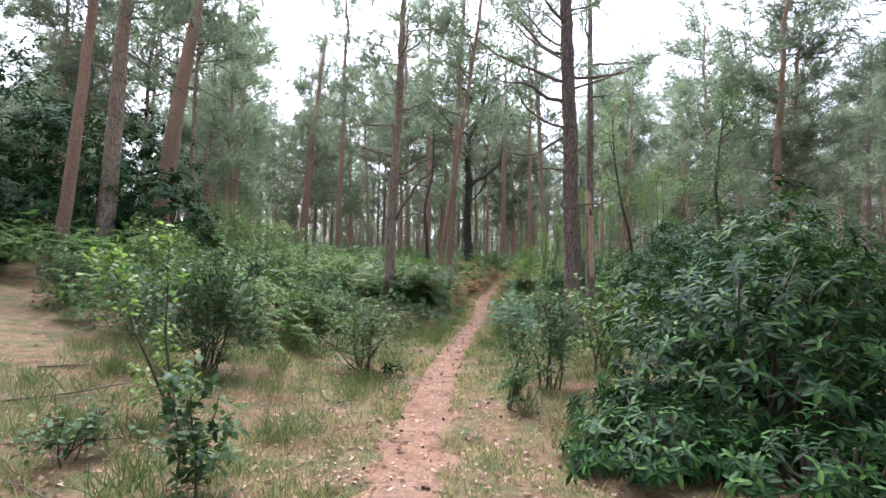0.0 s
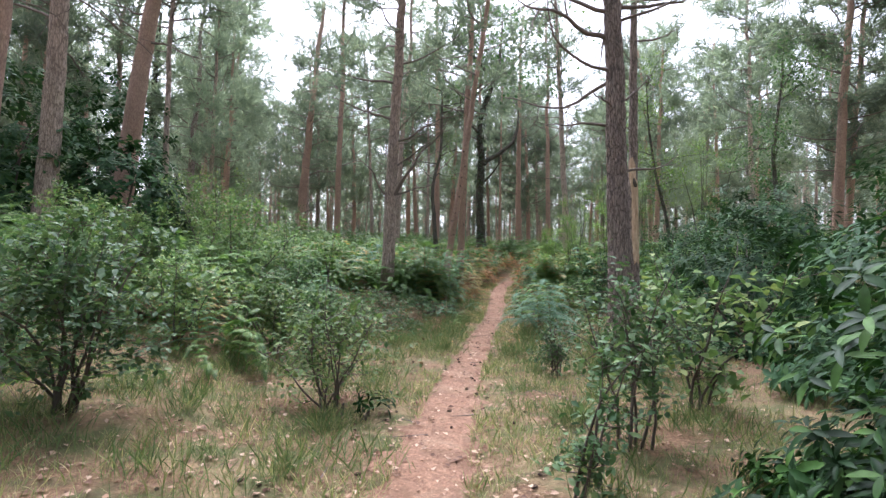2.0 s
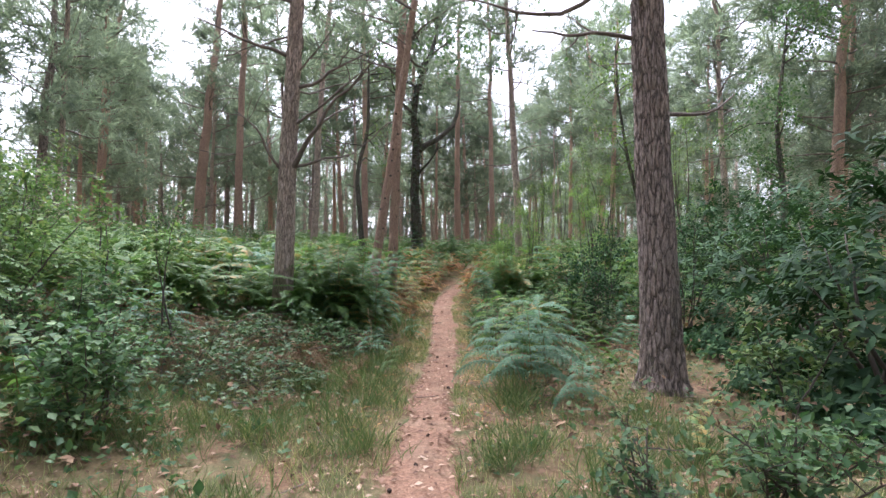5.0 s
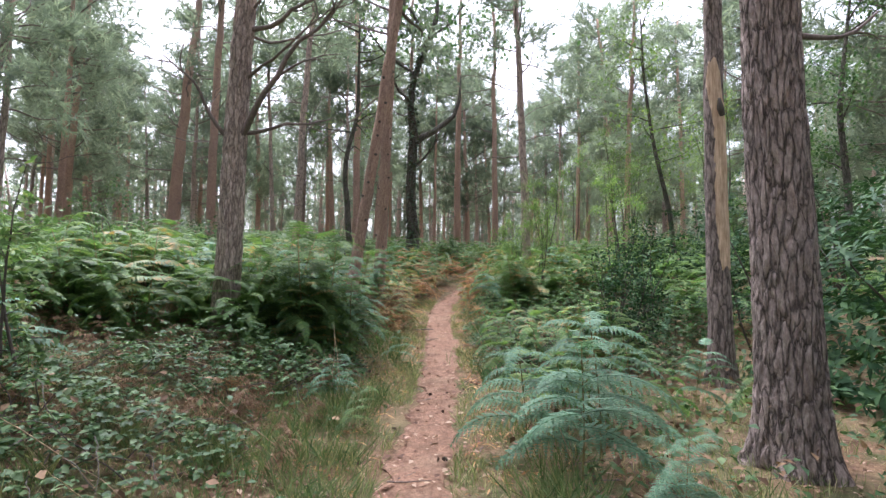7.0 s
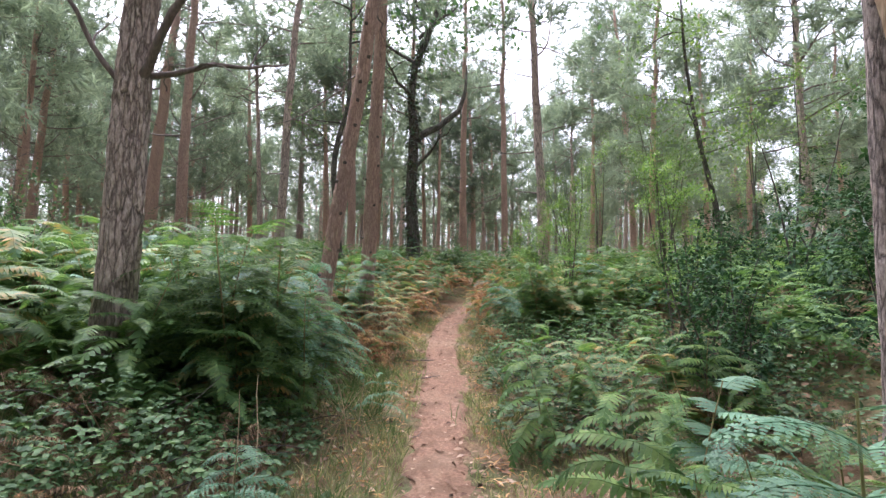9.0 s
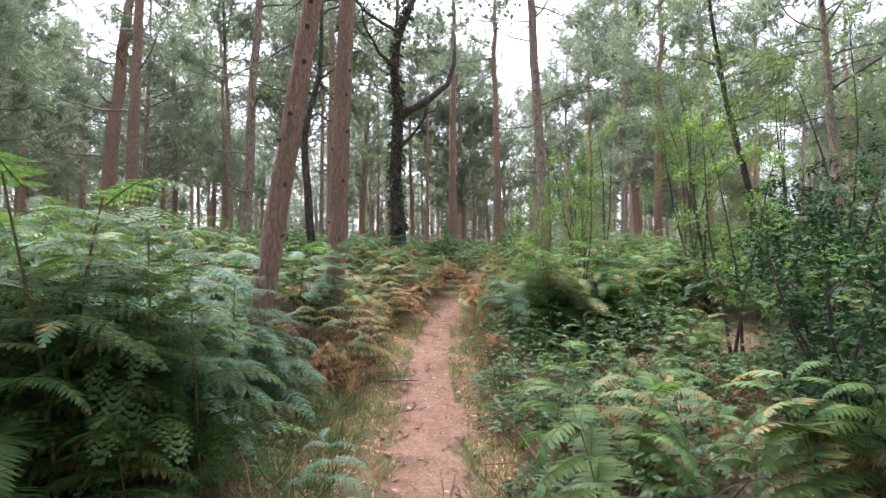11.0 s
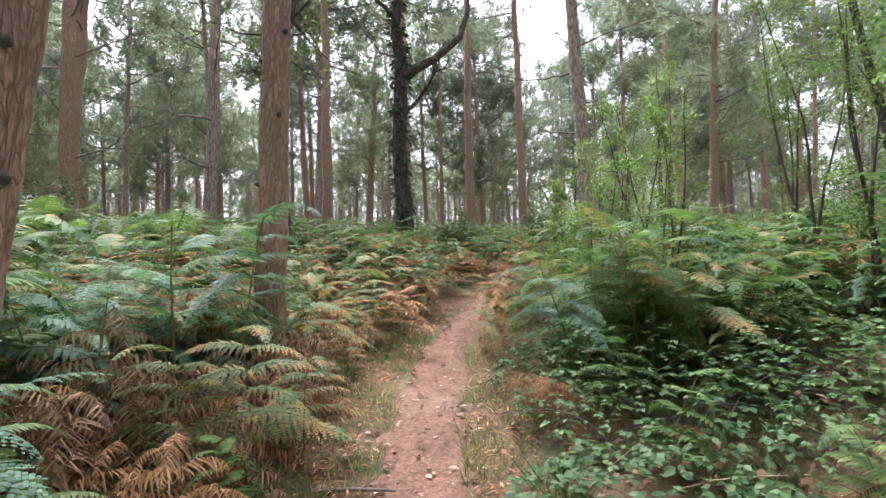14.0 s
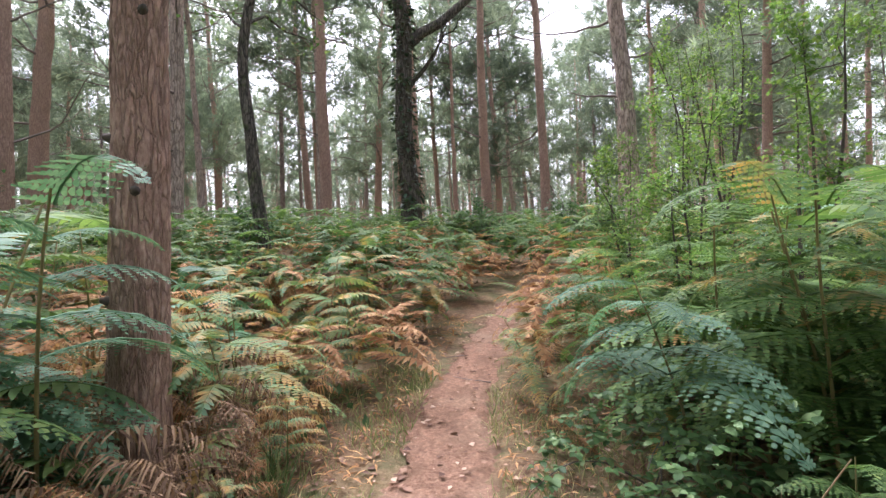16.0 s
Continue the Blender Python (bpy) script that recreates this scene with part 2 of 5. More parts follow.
def tube(points, radii, sides=6, cap=True):
    """A tapered tube along a line of points."""
    pts = np.asarray(points, float)
    n = len(pts)
    d = np.gradient(pts, axis=0)
    d /= np.linalg.norm(d, axis=1)[:, None] + 1e-9
    ref = np.where(np.abs(d[:, 2:3]) > 0.9, [[1.0, 0, 0]], [[0, 0, 1.0]])
    a = np.cross(d, ref)
    a /= np.linalg.norm(a, axis=1)[:, None] + 1e-9
    for i in range(1, n):
        if a[i] @ a[i - 1] < 0:
            a[i] = -a[i]
    b = np.cross(d, a)
    ang = np.arange(sides) / sides * 2 * np.pi
    r = np.asarray(radii, float)[:, None, None]
    v = pts[:, None] + r * (np.cos(ang)[None, :, None] * a[:, None] + np.sin(ang)[None, :, None] * b[:, None])
    i, j = np.meshgrid(np.arange(n - 1), np.arange(sides), indexing="ij")
    k = (j + 1) % sides
    q = np.stack([i * sides + j, i * sides + k, (i + 1) * sides + k, (i + 1) * sides + j], -1).reshape(-1, 4)
    faces = [q]
    if cap:
        faces.append(np.array([[(n - 1) * sides + x, (n - 1) * sides + x + 1, (n - 1) * sides] for x in range(1, sides - 1)]))
    return v.reshape(-1, 3), faces


def frames_of(pos, fwd, up, scale):
    """Matrices (n, 3, 3) and places that carry a leaf along +y, with its face to +z."""
    f = fwd / (np.linalg.norm(fwd, axis=1)[:, None] + 1e-9)
    x = np.cross(f, up)
    x /= np.linalg.norm(x, axis=1)[:, None] + 1e-9
    z = np.cross(x, f)
    return np.stack([x, f, z], -1) * np.asarray(scale)[:, None, None], pos


def strew(template, mats, pos):
    """Copies of a template (verts, faces) at many places, as one chunk."""
    v, faces = template
    v = np.asarray(v, float)
    out = np.einsum("nij,kj->nki", mats, v) + pos[:, None]
    off = (np.arange(len(pos)) * len(v))[:, None, None]
    return out.reshape(-1, 3), [(np.asarray(f)[None] + off).reshape(-1, np.asarray(f).shape[1]) for f in faces if len(f)]


def leaf(width=0.45, fold=0.12, droop=0.15, shape=(0.75, 1.0, 0.6)):
    """A leaf one long, along +y: midrib and two bent halves."""
    n = len(shape)
    v, q, t = [(0, 0, 0)], [], []
    for i, s in enumerate(shape):
        y = (i + 1) / (n + 1)
        v += [(-width / 2 * s, y, fold * s - droop * y * y), (0, y, -droop * y * y), (width / 2 * s, y, fold * s - droop * y * y)]
    v.append((0, 1, -droop))
    t += [(0, 2, 1), (0, 3, 2)]
    for i in range(n - 1):
        a = 1 + 3 * i
        q += [(a, a + 1, a + 4, a + 3), (a + 1, a + 2, a + 5, a + 4)]
    a, e = 1 + 3 * (n - 1), len(v) - 1
    t += [(a, a + 1, e), (a + 1, a + 2, e)]
    return np.array(v, float), [np.array(q), np.array(t)] if q else [np.array(t)]


LEAF_OVAL = leaf(0.6, 0.1, 0.14, (0.95, 0.8))
LEAF_TINY = leaf(0.62, 0.1, 0.1, (1.0,))
LEAF_SMALL = leaf(0.6, 0.1, 0.1, (0.9, 0.8))
LEAF_LONG = leaf(0.31, 0.05, 0.28, (0.7, 1.0, 0.75))
LEAF_LONG_FAR = leaf(0.36, 0.05, 0.2, (1.0,))
LEAF_BLADE = leaf(0.035, 0.0, 0.45, (0.9,))
NEEDLE = (np.array([(-0.012, 0, 0), (0.012, 0, 0), (0, 1, 0)]), [np.array([(0, 1, 2)])])


def unit(rng, n):
    d = rng.normal(size=(n, 3))
    return d / np.linalg.norm(d, axis=1)[:, None]


def wander(rng, start, heading, length, steps, wobble, lift=0.0):
    """A crooked line: a stem, limb or trailing shoot."""
    p, d = np.array(start, float), np.array(heading, float)
    d /= np.linalg.norm(d)
    out = [p.copy()]
    for i in range(steps):
        d = d + rng.normal(size=3) * wobble + np.array([0, 0, lift])
        d /= np.linalg.norm(d)
        p = p + d * length / steps
        out.append(p.copy())
    return np.array(out)


# ---- the lie of the land ----
_py = np.array([-400, -12, 0, 2.4, 5, 8, 12, 16, 21, 26, 32, 45, 80, 200, 900.0])
_pz = np.array([0, 0, 0, -0.05, -0.1, 0, -0.03, 0.07, 0.25, 0.75, 1.6, 2.5, 3.4, 4, 4.0])
_fy = np.arange(-60, 220, 0.25)
_fz = np.convolve(np.pad(np.interp(_fy, _py, _pz), 6, mode="edge"), np.ones(13) / 13, "valid")
_cy = np.array([-400, -6, 4, 6, 8.2, 10, 13, 14.4, 16.4, 18.9, 21.1, 22.3, 24.1, 25.4, 26.5, 28.5, 29.5, 32, 40, 60, 900])
_cx = np.array([-0.3, -0.25, -0.28, -0.2, -0.04, 0.08, 0.44, 0.6, 0.92, 1.25, 1.43, 1.55, 1.75, 1.98, 2.3, 2.95, 3.4, 4.6, 8, 14, 14.0])


def path_x(y):
    return np.interp(y, _cy, _cx)


def path_w(y):
    return np.interp(y, [0, 4, 8, 10, 13, 17, 19, 22, 24, 26.5, 29, 32], [0.7, 0.7, 0.78, 0.62, 0.5, 0.45, 0.6, 0.72, 0.62, 0.48, 0.4, 0.28])


def hum(x, y, s, seed=0):
    """Cheap smooth unevenness."""
    return (np.sin(x * s * 1.3 + seed) * np.cos(y * s * 0.9 + seed * 2.1) + 0.6 * np.sin(x * s * 2.7 + y * s * 1.9 + seed * 3.3) + 0.4 * np.cos(y * s * 4.1 - x * s * 3.2 + seed)) / 2


def ground_z(x, y):
    x, y = np.asarray(x, float), np.asarray(y, float)
    off = x - path_x(y)
    z = np.interp(y, _fy, _fz)
    left = np.clip(-off - 1.0, 0, 12)
    right = np.clip(off - 0.9, 0, 10)
    z = z + np.interp(y, [10, 17, 22, 28, 40], [0.12, 0.2, 0.16, 0.08, 0.04]) * left * left / (left + 1.4) + np.interp(y, [17, 23, 40], [0.02, 0.17, 0.05]) * right * right / (right + 1.6)
    z = z + 0.045 * hum(x, y, 0.9) * np.clip(np.abs(off) - 0.3, 0, 1) + 0.02 * hum(x, y, 3.1, 2) * np.clip(np.abs(off) - 0.3, 0.2, 1)
    return z - 0.04 * np.exp(-(off / 0.4) ** 2)


def gz(x, y):
    return float(ground_z(x, y))


def spaced(lo, hi, fine_lo, fine_hi, step, grow=1.25):
    mid = list(np.arange(fine_lo, fine_hi + 1e-6, step))
    s, a = step, fine_hi
    while a < hi:
        s *= grow
        a += s
        mid.append(min(a, hi))
    s, a = step, fine_lo
    while a > lo:
        s *= grow
        a -= s
        mid.insert(0, max(a, lo))
    return np.array(mid)


gx, gy = spaced(-600, 600, -7, 10, 0.14), spaced(-600, 900, -1, 34, 0.14)
XX, YY = np.meshgrid(gx, gy)
ZZ = ground_z(XX, YY) + np.where((np.abs(XX) < 12) & (YY < 36) & (YY > -2), RNG.normal(size=XX.shape) * 0.007, 0)
nx, ny = len(gx), len(gy)
gi, gj = np.meshgrid(np.arange(ny - 1), np.arange(nx - 1), indexing="ij")
gq = np.stack([gi * nx + gj, gi * nx + gj + 1, (gi + 1) * nx + gj + 1, (gi + 1) * nx + gj], -1).reshape(-1, 4)
ground = new("ground", as_mesh("ground", [(np.stack([XX, YY, ZZ], -1).reshape(-1, 3), [gq])], M_GROUND))
tagged(ground, "forest floor of brown needles, dead leaves and thin grass", "ground", kind="structure")

# the trodden path: low crown in the middle, ragged edges that sink under the floor
sy, su = np.arange(-4, 30.6, 0.07), np.linspace(-1, 1, 25)
SY, SU = np.meshgrid(sy, su, indexing="ij")
edge = 1.1 + 0.34 * hum(SY * 1.7, np.sign(SU) * 3.0, 1.6, 4) + 0.3 * hum(SY, SU, 7.0, 1) + 0.12 * hum(SY, SU, 23.0, 2)
PX = path_x(SY) + SU * path_w(SY) * 0.52 * edge
PZ = ground_z(PX, SY) + 0.03 * (1 - np.abs(SU) ** 3) - 0.022 * np.abs(SU) ** 4 + RNG.normal(size=SY.shape) * 0.004 + 0.006 * hum(PX, SY, 9, 5)
pi_, pj = np.meshgrid(np.arange(len(sy) - 1), np.arange(len(su) - 1), indexing="ij")
pw = len(su)
pq = np.stack([pi_ * pw + pj, pi_ * pw + pj + 1, (pi_ + 1) * pw + pj + 1, (pi_ + 1) * pw + pj], -1).reshape(-1, 4)
tagged(new("path", as_mesh("path", [(np.stack([PX, SY, PZ], -1).reshape(-1, 3), [pq])], M_PATH)),
       "narrow trodden path of reddish-brown earth and needles", "path", kind="structure")

# ---- pines ----


def trunk_chunk(rng, line, radii, sides, relief):
    """A stem with a flared, lobed foot and bark plates standing out by relief."""
    v, f = tube(line, radii, sides)
    n = len(line)
    v = v.reshape(n, sides, 3)
    mid = np.asarray(line)[:, None]
    out = v - mid
    r = np.linalg.norm(out, axis=2, keepdims=True) + 1e-9
    ang = np.arange(sides) / sides * 2 * np.pi
    z = np.asarray(line)[:, 2][:, None] - line[0][2]
    ph = rng.uniform(0, 6.3, 4)
    lobes = 0.2 * np.exp(-z / 0.2) * (np.cos(5 * ang + ph[0]) + 0.6 * np.cos(3 * ang + ph[1]))[None]
    wave = 0.02 * np.cos(3 * ang[None] + z * 1.7 + ph[2])
    bump = np.zeros((n, sides))
    if relief:
        big = float(np.median(radii))
        for i in range(n):
            for j in range(sides):
                a = ang[j]
                q = Vector((math.cos(a) * big * 21, math.sin(a) * big * 21, z[i, 0] * 4.0))
                q += 0.5 * noise.noise_vector(q * 0.6)
                d = min(abs(noise.noise(q)) * 5, 1.0)
                e = min(abs(noise.noise(q * Vector((0.6, 0.6, 2.4)) + Vector((9, 4, 2)))) * 9, 1.0)
                bump[i, j] = d * (0.7 + 0.3 * e) + 0.25 * noise.noise(q * 2.7)
        bump = (bump - 0.55) * relief
    v = mid + out * (1 + lobes + wave)[:, :, None] + out / r * bump[:, :, None]
    return v.reshape(-1, 3), f


def spray(rng, n, length):
    """A tuft of pine needles round a shoot that points along +y."""
    base = np.zeros((n, 3))
    base[:, 1] = rng.uniform(0, 0.9, n) * length
    d = unit(rng, n)
    d[:, 1] = np.abs(d[:, 1]) + 0.35
    m, p = frames_of(base, d, unit(rng, n), rng.uniform(0.55, 1.0, n) * length * 0.75)
    m[:, :, 0] *= 4.3
    return strew(NEEDLE, m, p)


SPRAY = [spray(np.random.default_rng(s), 17, 1.0) for s in range(3)]
SPRAY_FAR = [spray(np.random.default_rng(s), 11, 1.0) for s in range(3)]


def crown_chunks(rng, line, lo, hi, reach, count, size, lean=(0, 0)):
    """Needle sprays held out on the upper branches in uneven plates, with gaps."""
    chunks, twigs = [], []
    zs = np.asarray(line)
    for b in range(count):
        t = lo + (hi - lo) * (b + rng.uniform(0, 1)) / count
        i = t * (len(zs) - 1)
        p0 = zs[int(i)] * (1 - i % 1) + zs[min(int(i) + 1, len(zs) - 1)] * (i % 1)
        a = rng.uniform(0, 6.283)
        ln = reach * rng.uniform(0.45, 1.1) * (1 - 0.55 * max(0, (t - lo) / (1.001 - lo)) ** 2)
        br = wander(rng, p0, (math.cos(a) + lean[0], math.sin(a) + lean[1], rng.uniform(-0.05, 0.45)), ln, 6, 0.16, 0.05)
        twigs.append(tube(br, np.linspace(0.035, 0.008, 7) * (0.6 + ln * 0.25), 3, False))
        k = int(rng.integers(11, 18))
        s = rng.uniform(0.35, 1.0, k) ** 0.8
        idx = (s * 5.99).astype(int)
        pos = br[idx] + (br[np.minimum(idx + 1, 6)] - br[idx]) * ((s * 6) % 1)[:, None] + rng.normal(size=(k, 3)) * [0.34, 0.34, 0.16] * size
        d = unit(rng, k) + (br[-1] - br[0]) / ln * 0.8 + [0, 0, 0.35]
        m, pp = frames_of(pos, d, unit(rng, k), rng.uniform(0.45, 0.95, k) * size)
        for q in range(3):
            sel = np.arange(k) % 3 == q
            chunks.append(strew(SPRAY[q], m[sel], pp[sel]))
    return chunks, twigs


def limb_mesh(rng, start, heading, length, r, mat, forks=3, droop=0.02):
    """A bare limb with crooked side twigs."""
    main = wander(rng, start, heading, length, 9, 0.17, droop)
    chunks = [tube(main, np.linspace(r, r * 0.25, 10), 6 if r > 0.034 else 4, False)]
    for k in range(forks):
        i = int(rng.integers(3, 9))
        d = main[i] - main[i - 1]
        d = d / np.linalg.norm(d) + unit(rng, 1)[0] * 0.8
        side = wander(rng, main[i], d, length * rng.uniform(0.2, 0.5), 6, 0.22, droop)
        chunks.append(tube(side, np.linspace(r * 0.42, r * 0.1, 7), 3, False))
        for _ in range(2):
            h = int(rng.integers(2, 6))
            tw = wander(rng, side[h], side[h] - side[h - 1] + unit(rng, 1)[0] * 0.06, length * 0.15, 4, 0.3, droop)
            chunks.append(tube(tw, np.linspace(r * 0.16, r * 0.05, 5), 3, False))
    return as_mesh("limb", chunks, mat)


LINES = {}


def pine(name, x, y, height, r, lean=(0.0, 0.0), bark=None, seed=0, sides=14, rings=26, relief=0.0, dead=8, dead_lo=2.2, dead_hi=0.55, live=(0.55, 1.0),
         reach=2.6, boughs=22, spray_size=0.8, label="", group="", bend=0.12, fixed=(), knots=0):
    """A pine: stem, bare dead limbs on the lower stem, a ragged needle crown above."""
    rng = np.random.default_rng(seed)
    bark = bark or M_BARK
    ob = thing(name, pose(x, y, gz(x, y) - 0.06), label, "tree", group)
    t = np.linspace(0, 1, rings) ** (1.9 if relief else 1.25)
    wob = np.cumsum(rng.normal(size=(rings, 2)) * bend * 0.35, axis=0) * t[:, None]
    line = np.stack([lean[0] * height * t + wob[:, 0], lean[1] * height * t + wob[:, 1], height * t], 1)
    rad = r * (1 - 0.72 * t) * (1 + 0.5 * np.exp(-line[:, 2] / (0.3 if relief else 0.22))) + 0.01
    LINES[name] = line, rad
    part("trunk", as_mesh("trunk", [trunk_chunk(rng, line, rad, sides, relief)], bark), ob)

    def at(z):
        i = int(np.clip(np.searchsorted(line[:, 2], z), 1, rings - 1))
        k = (z - line[i - 1, 2]) / (line[i, 2] - line[i - 1, 2])
        return line[i - 1] * (1 - k) + line[i] * k, rad[i]
    for k in range(dead):
        z = dead_lo + (height * dead_hi - dead_lo) * (k + rng.uniform(0, 0.8)) / dead
        p0, rr = at(z)
        a = rng.uniform(0, 6.283)
        ln = rng.uniform(0.8, 2.9)
        part("limb", limb_mesh(rng, p0, (math.cos(a), math.sin(a), rng.uniform(-0.2, 0.45)), ln, min(0.05, rr * 0.26) * rng.uniform(0.6, 1), M_LIMB, int(rng.integers(1, 4))), ob)
    for z, heading, ln, lr, up in fixed:
        p0, rr = at(z)
        part("limb", limb_mesh(rng, p0, heading, ln, lr, M_LIMB, 3, up), ob)
    for k in range(knots):
        p0, rr = at(0.9 + 4.2 * (k + rng.uniform(0, 0.7)) / knots)
        a = rng.uniform(-2.9, -0.25)
        d = np.array((math.cos(a), math.sin(a), 0.15))
        part("knot", as_mesh("knot", [tube([p0 + d * rr * 0.9, p0 + d * (rr + 0.012), p0 + d * (rr + 0.035)], [0.03, 0.022, 0.011], 8)], M_TWIG), ob, "dark broken-off branch stub")
    ch, tw = crown_chunks(rng, line, live[0], live[1], reach, boughs, spray_size)
    if boughs:
        tagged(part("crown", as_mesh("crown", ch, M_NEEDLE, False), ob, "grey-green needle foliage"), kind="stuff")
        tagged(part("branchwork", as_mesh("branchwork", tw, M_LIMB), ob), kind="stuff")
    return ob

# ---- the large pines beside the path ----
pine("pine_tree", 3.44, 14.45, 17, 0.22, (-0.03, 0.02), M_BARK_GREY, 11, 120, 260, 0.026, 7, 3.2, 0.6, (0.6, 1), 3.0, 22, 0.8,
     "tall pine with deeply fissured grey-brown bark beside the path", bend=0.05,
     fixed=[(4.4, (-1, -0.1, 0.05), 1.6, 0.035, 0.03), (6.2, (-1, 0.2, 0.3), 2.6, 0.06, -0.02), (6.8, (-1, -0.3, 0.35), 3.2, 0.05, 0.01), (7.6, (-1, 0.1, 0.3), 3.4, 0.05, 0.0), (5.5, (-0.9, -0.4, 0.1), 2.4, 0.04, 0.03), (8.4, (-0.8, -0.5, 0.2), 2.8, 0.05, 0.02), (7.0, (1, 0.2, 0.1), 2.4, 0.05, -0.03), (4.9, (1, -0.2, 0.1), 1.1, 0.03, -0.05)])
pine("pine_tree", -1.84, 18.56, 15, 0.168, (0.02, 0.03), M_BARK, 12, 110, 240, 0.024, 8, 3.4, 0.6, (0.6, 1), 2.8, 20, 0.8,
     "pine with plated brown bark and a forked limb, standing in bracken", bend=0.05,
     fixed=[(2.95, (0.6, -0.15, 0.62), 2.6, 0.055, 0.01), (3.05, (0.85, -0.2, 0.42), 1.7, 0.035, -0.06), (3.0, (-0.75, -0.3, 0.4), 1.5, 0.035, 0.04), (4.6, (0.8, -0.4, 0.3), 1.8, 0.04, 0.0), (5.2, (-0.8, -0.3, 0.4), 1.9, 0.04, 0.0)])
pine("pine_tree", -0.34, 20.77, 16, 0.1, (0.13, 0.01), M_BARK_RED, 13, 64, 160, 0.01, 5, 4.0, 0.6, (0.6, 1), 2.6, 18, 0.8,
     "leaning pine with reddish-brown bark behind bracken", bend=0.04, knots=11)
pine("pine_tree", 0.23, 23.7, 17, 0.13, (0.03, 0.0), M_BARK_RED, 14, 90, 220, 0.014, 4, 4.6, 0.6, (0.6, 1), 2.6, 18, 0.8,
     "straight pine with red-brown flaky bark behind bracken", bend=0.04, knots=9)
pine("pine_tree", 4.8, 44.1, 18, 0.22, (-0.01, 0.0), M_BARK_RED, 16, 18, 40, 0, 8, label="slender pine with pale reddish bark", group="pines of the wood")
pine("pine_tree", 5.6, 30.46, 16, 0.16, (-0.02, 0.0), M_BARK, 17, 18, 40, 0, 10, label="slender grey pine with bare side limbs", group="pines of the wood")
pine("pine_tree", 6.24, 39.6, 17, 0.165, (-0.02, 0.0), M_BARK_RED, 18, 18, 40, 0, 8, label="slender pine with pale reddish bark", group="pines of the wood")
pine("pine_tree", -10.9, 20.6, 16, 0.34, (0.13, 0.02), M_BARK_RED, 19, 24, 50, 0, 6, 6, label="thick leaning pine with pinkish-brown bark", group="pines of the wood")
pine("pine_tree", -10.6, 17.1, 16, 0.27, (0.06, 0.02), M_BARK, 20, 24, 50, 0, 6, 5, label="brown pine rising from dark evergreen shrubs", group="pines of the wood")
pine("pine_tree", -10.4, 14.9, 15, 0.17, (0.06, 0.02), M_BARK_RED, 21, 18, 50, 0, 6, 5, label="thin reddish pine before dark evergreen shrubs", group="pines of the wood")
pine("pine_tree", -14.2, 32.3, 14, 0.2, (0.02, 0.0), M_BARK_GREY, 22, 14, 40, 0, 16, 3, 0.8, (0.75, 1), 2.2, 12, label="half-bare pine with crooked grey limbs", group="pines of the wood")
pine("pine_tree", -6.1, 31.7, 17, 0.165, (0.015, 0.0), M_BARK_RED, 23, 16, 40, 0, 9, label="straight pine with orange-red bark", group="pines of the wood")
pine("pine_tree", -1.1, 38.5, 18, 0.19, (0.0, 0.0), M_BARK_RED, 24, 16, 40, 0, 7, label="straight pine with pale brown bark", group="pines of the wood")
pine("pine_tree", -3.0, 31.8, 16, 0.150, (0.03, 0.0), M_BARK, 25, 16, 40, 0, 8, label="straight pine with brown bark", group="pines of the wood")
pine("pine_tree", -9.9, 38.3, 16, 0.3, (0.06, 0.0), M_BARK_RED, 26, 16, 40, 0, 8, label="stout pine with pinkish bark", group="pines of the wood")

# ---- the wood beyond, and unseen pines added for shade: a few pines, repeated ----
PROTO = [pine("pine_tree", -200 - 9 * k, -200, 14 + 1.4 * (k % 3), 0.12 + 0.02 * (k % 4), (0.02 * (k % 3 - 1), 0.01), (M_BARK, M_BARK_RED, M_BARK_GREY, M_BARK_RED)[k % 4], 40 + k,
              10, 20, 0, 5, 3.0, 0.6, ((0.36, 0.52, 0.44, 0.3, 0.58, 0.4)[k], 1), 2.8, 32, 1.08, "slim pine with bare lower limbs and a thin crown", "pines of the wood", 0.2) for k in range(6)]
taken = [(3.3, 14.2), (-1.8, 18.6), (-0.3, 20.8), (0.2, 23.7), (1.58, 35.4), (4.8, 44.1), (5.6, 30.5), (6.2, 39.6), (-10.9, 20.6), (-10.6, 17), (-10.4, 14.9), (-14.2, 32.3), (-6.1, 31.7), (-1.1, 38.5),
         (-3, 31.8), (-9.9, 38.3), (4.6, 17)]
spots = []
place_rng = random.Random(5)
for _ in range(9000):
    if len(spots) >= 135:
        break
    x, y = place_rng.uniform(-52, 56), place_rng.uniform(24, 74)
    gap = 2.6 if y > 40 else 3.4
    b1, b2 = math.degrees(math.atan2(x - 0.3, y - 9)), math.degrees(math.atan2(x, y))
    b3 = math.degrees(math.atan2(x - 1, y - 15))
    if (-33 < b3 < -29 and y < 50) or -36 < b1 < -31 or (-20 < b2 < -15 and y < 42) or (17.5 < b2 < 20 and y < 36):
        continue
    if abs(x) > 0.85 * y + 4 or abs(x - path_x(y)) < 1.8 or (y < 30 and abs(x - 1) < 8):
        continue
    if all((x - a) ** 2 + (y - b) ** 2 > gap * gap for a, b in taken + spots):
        spots.append((x, y))
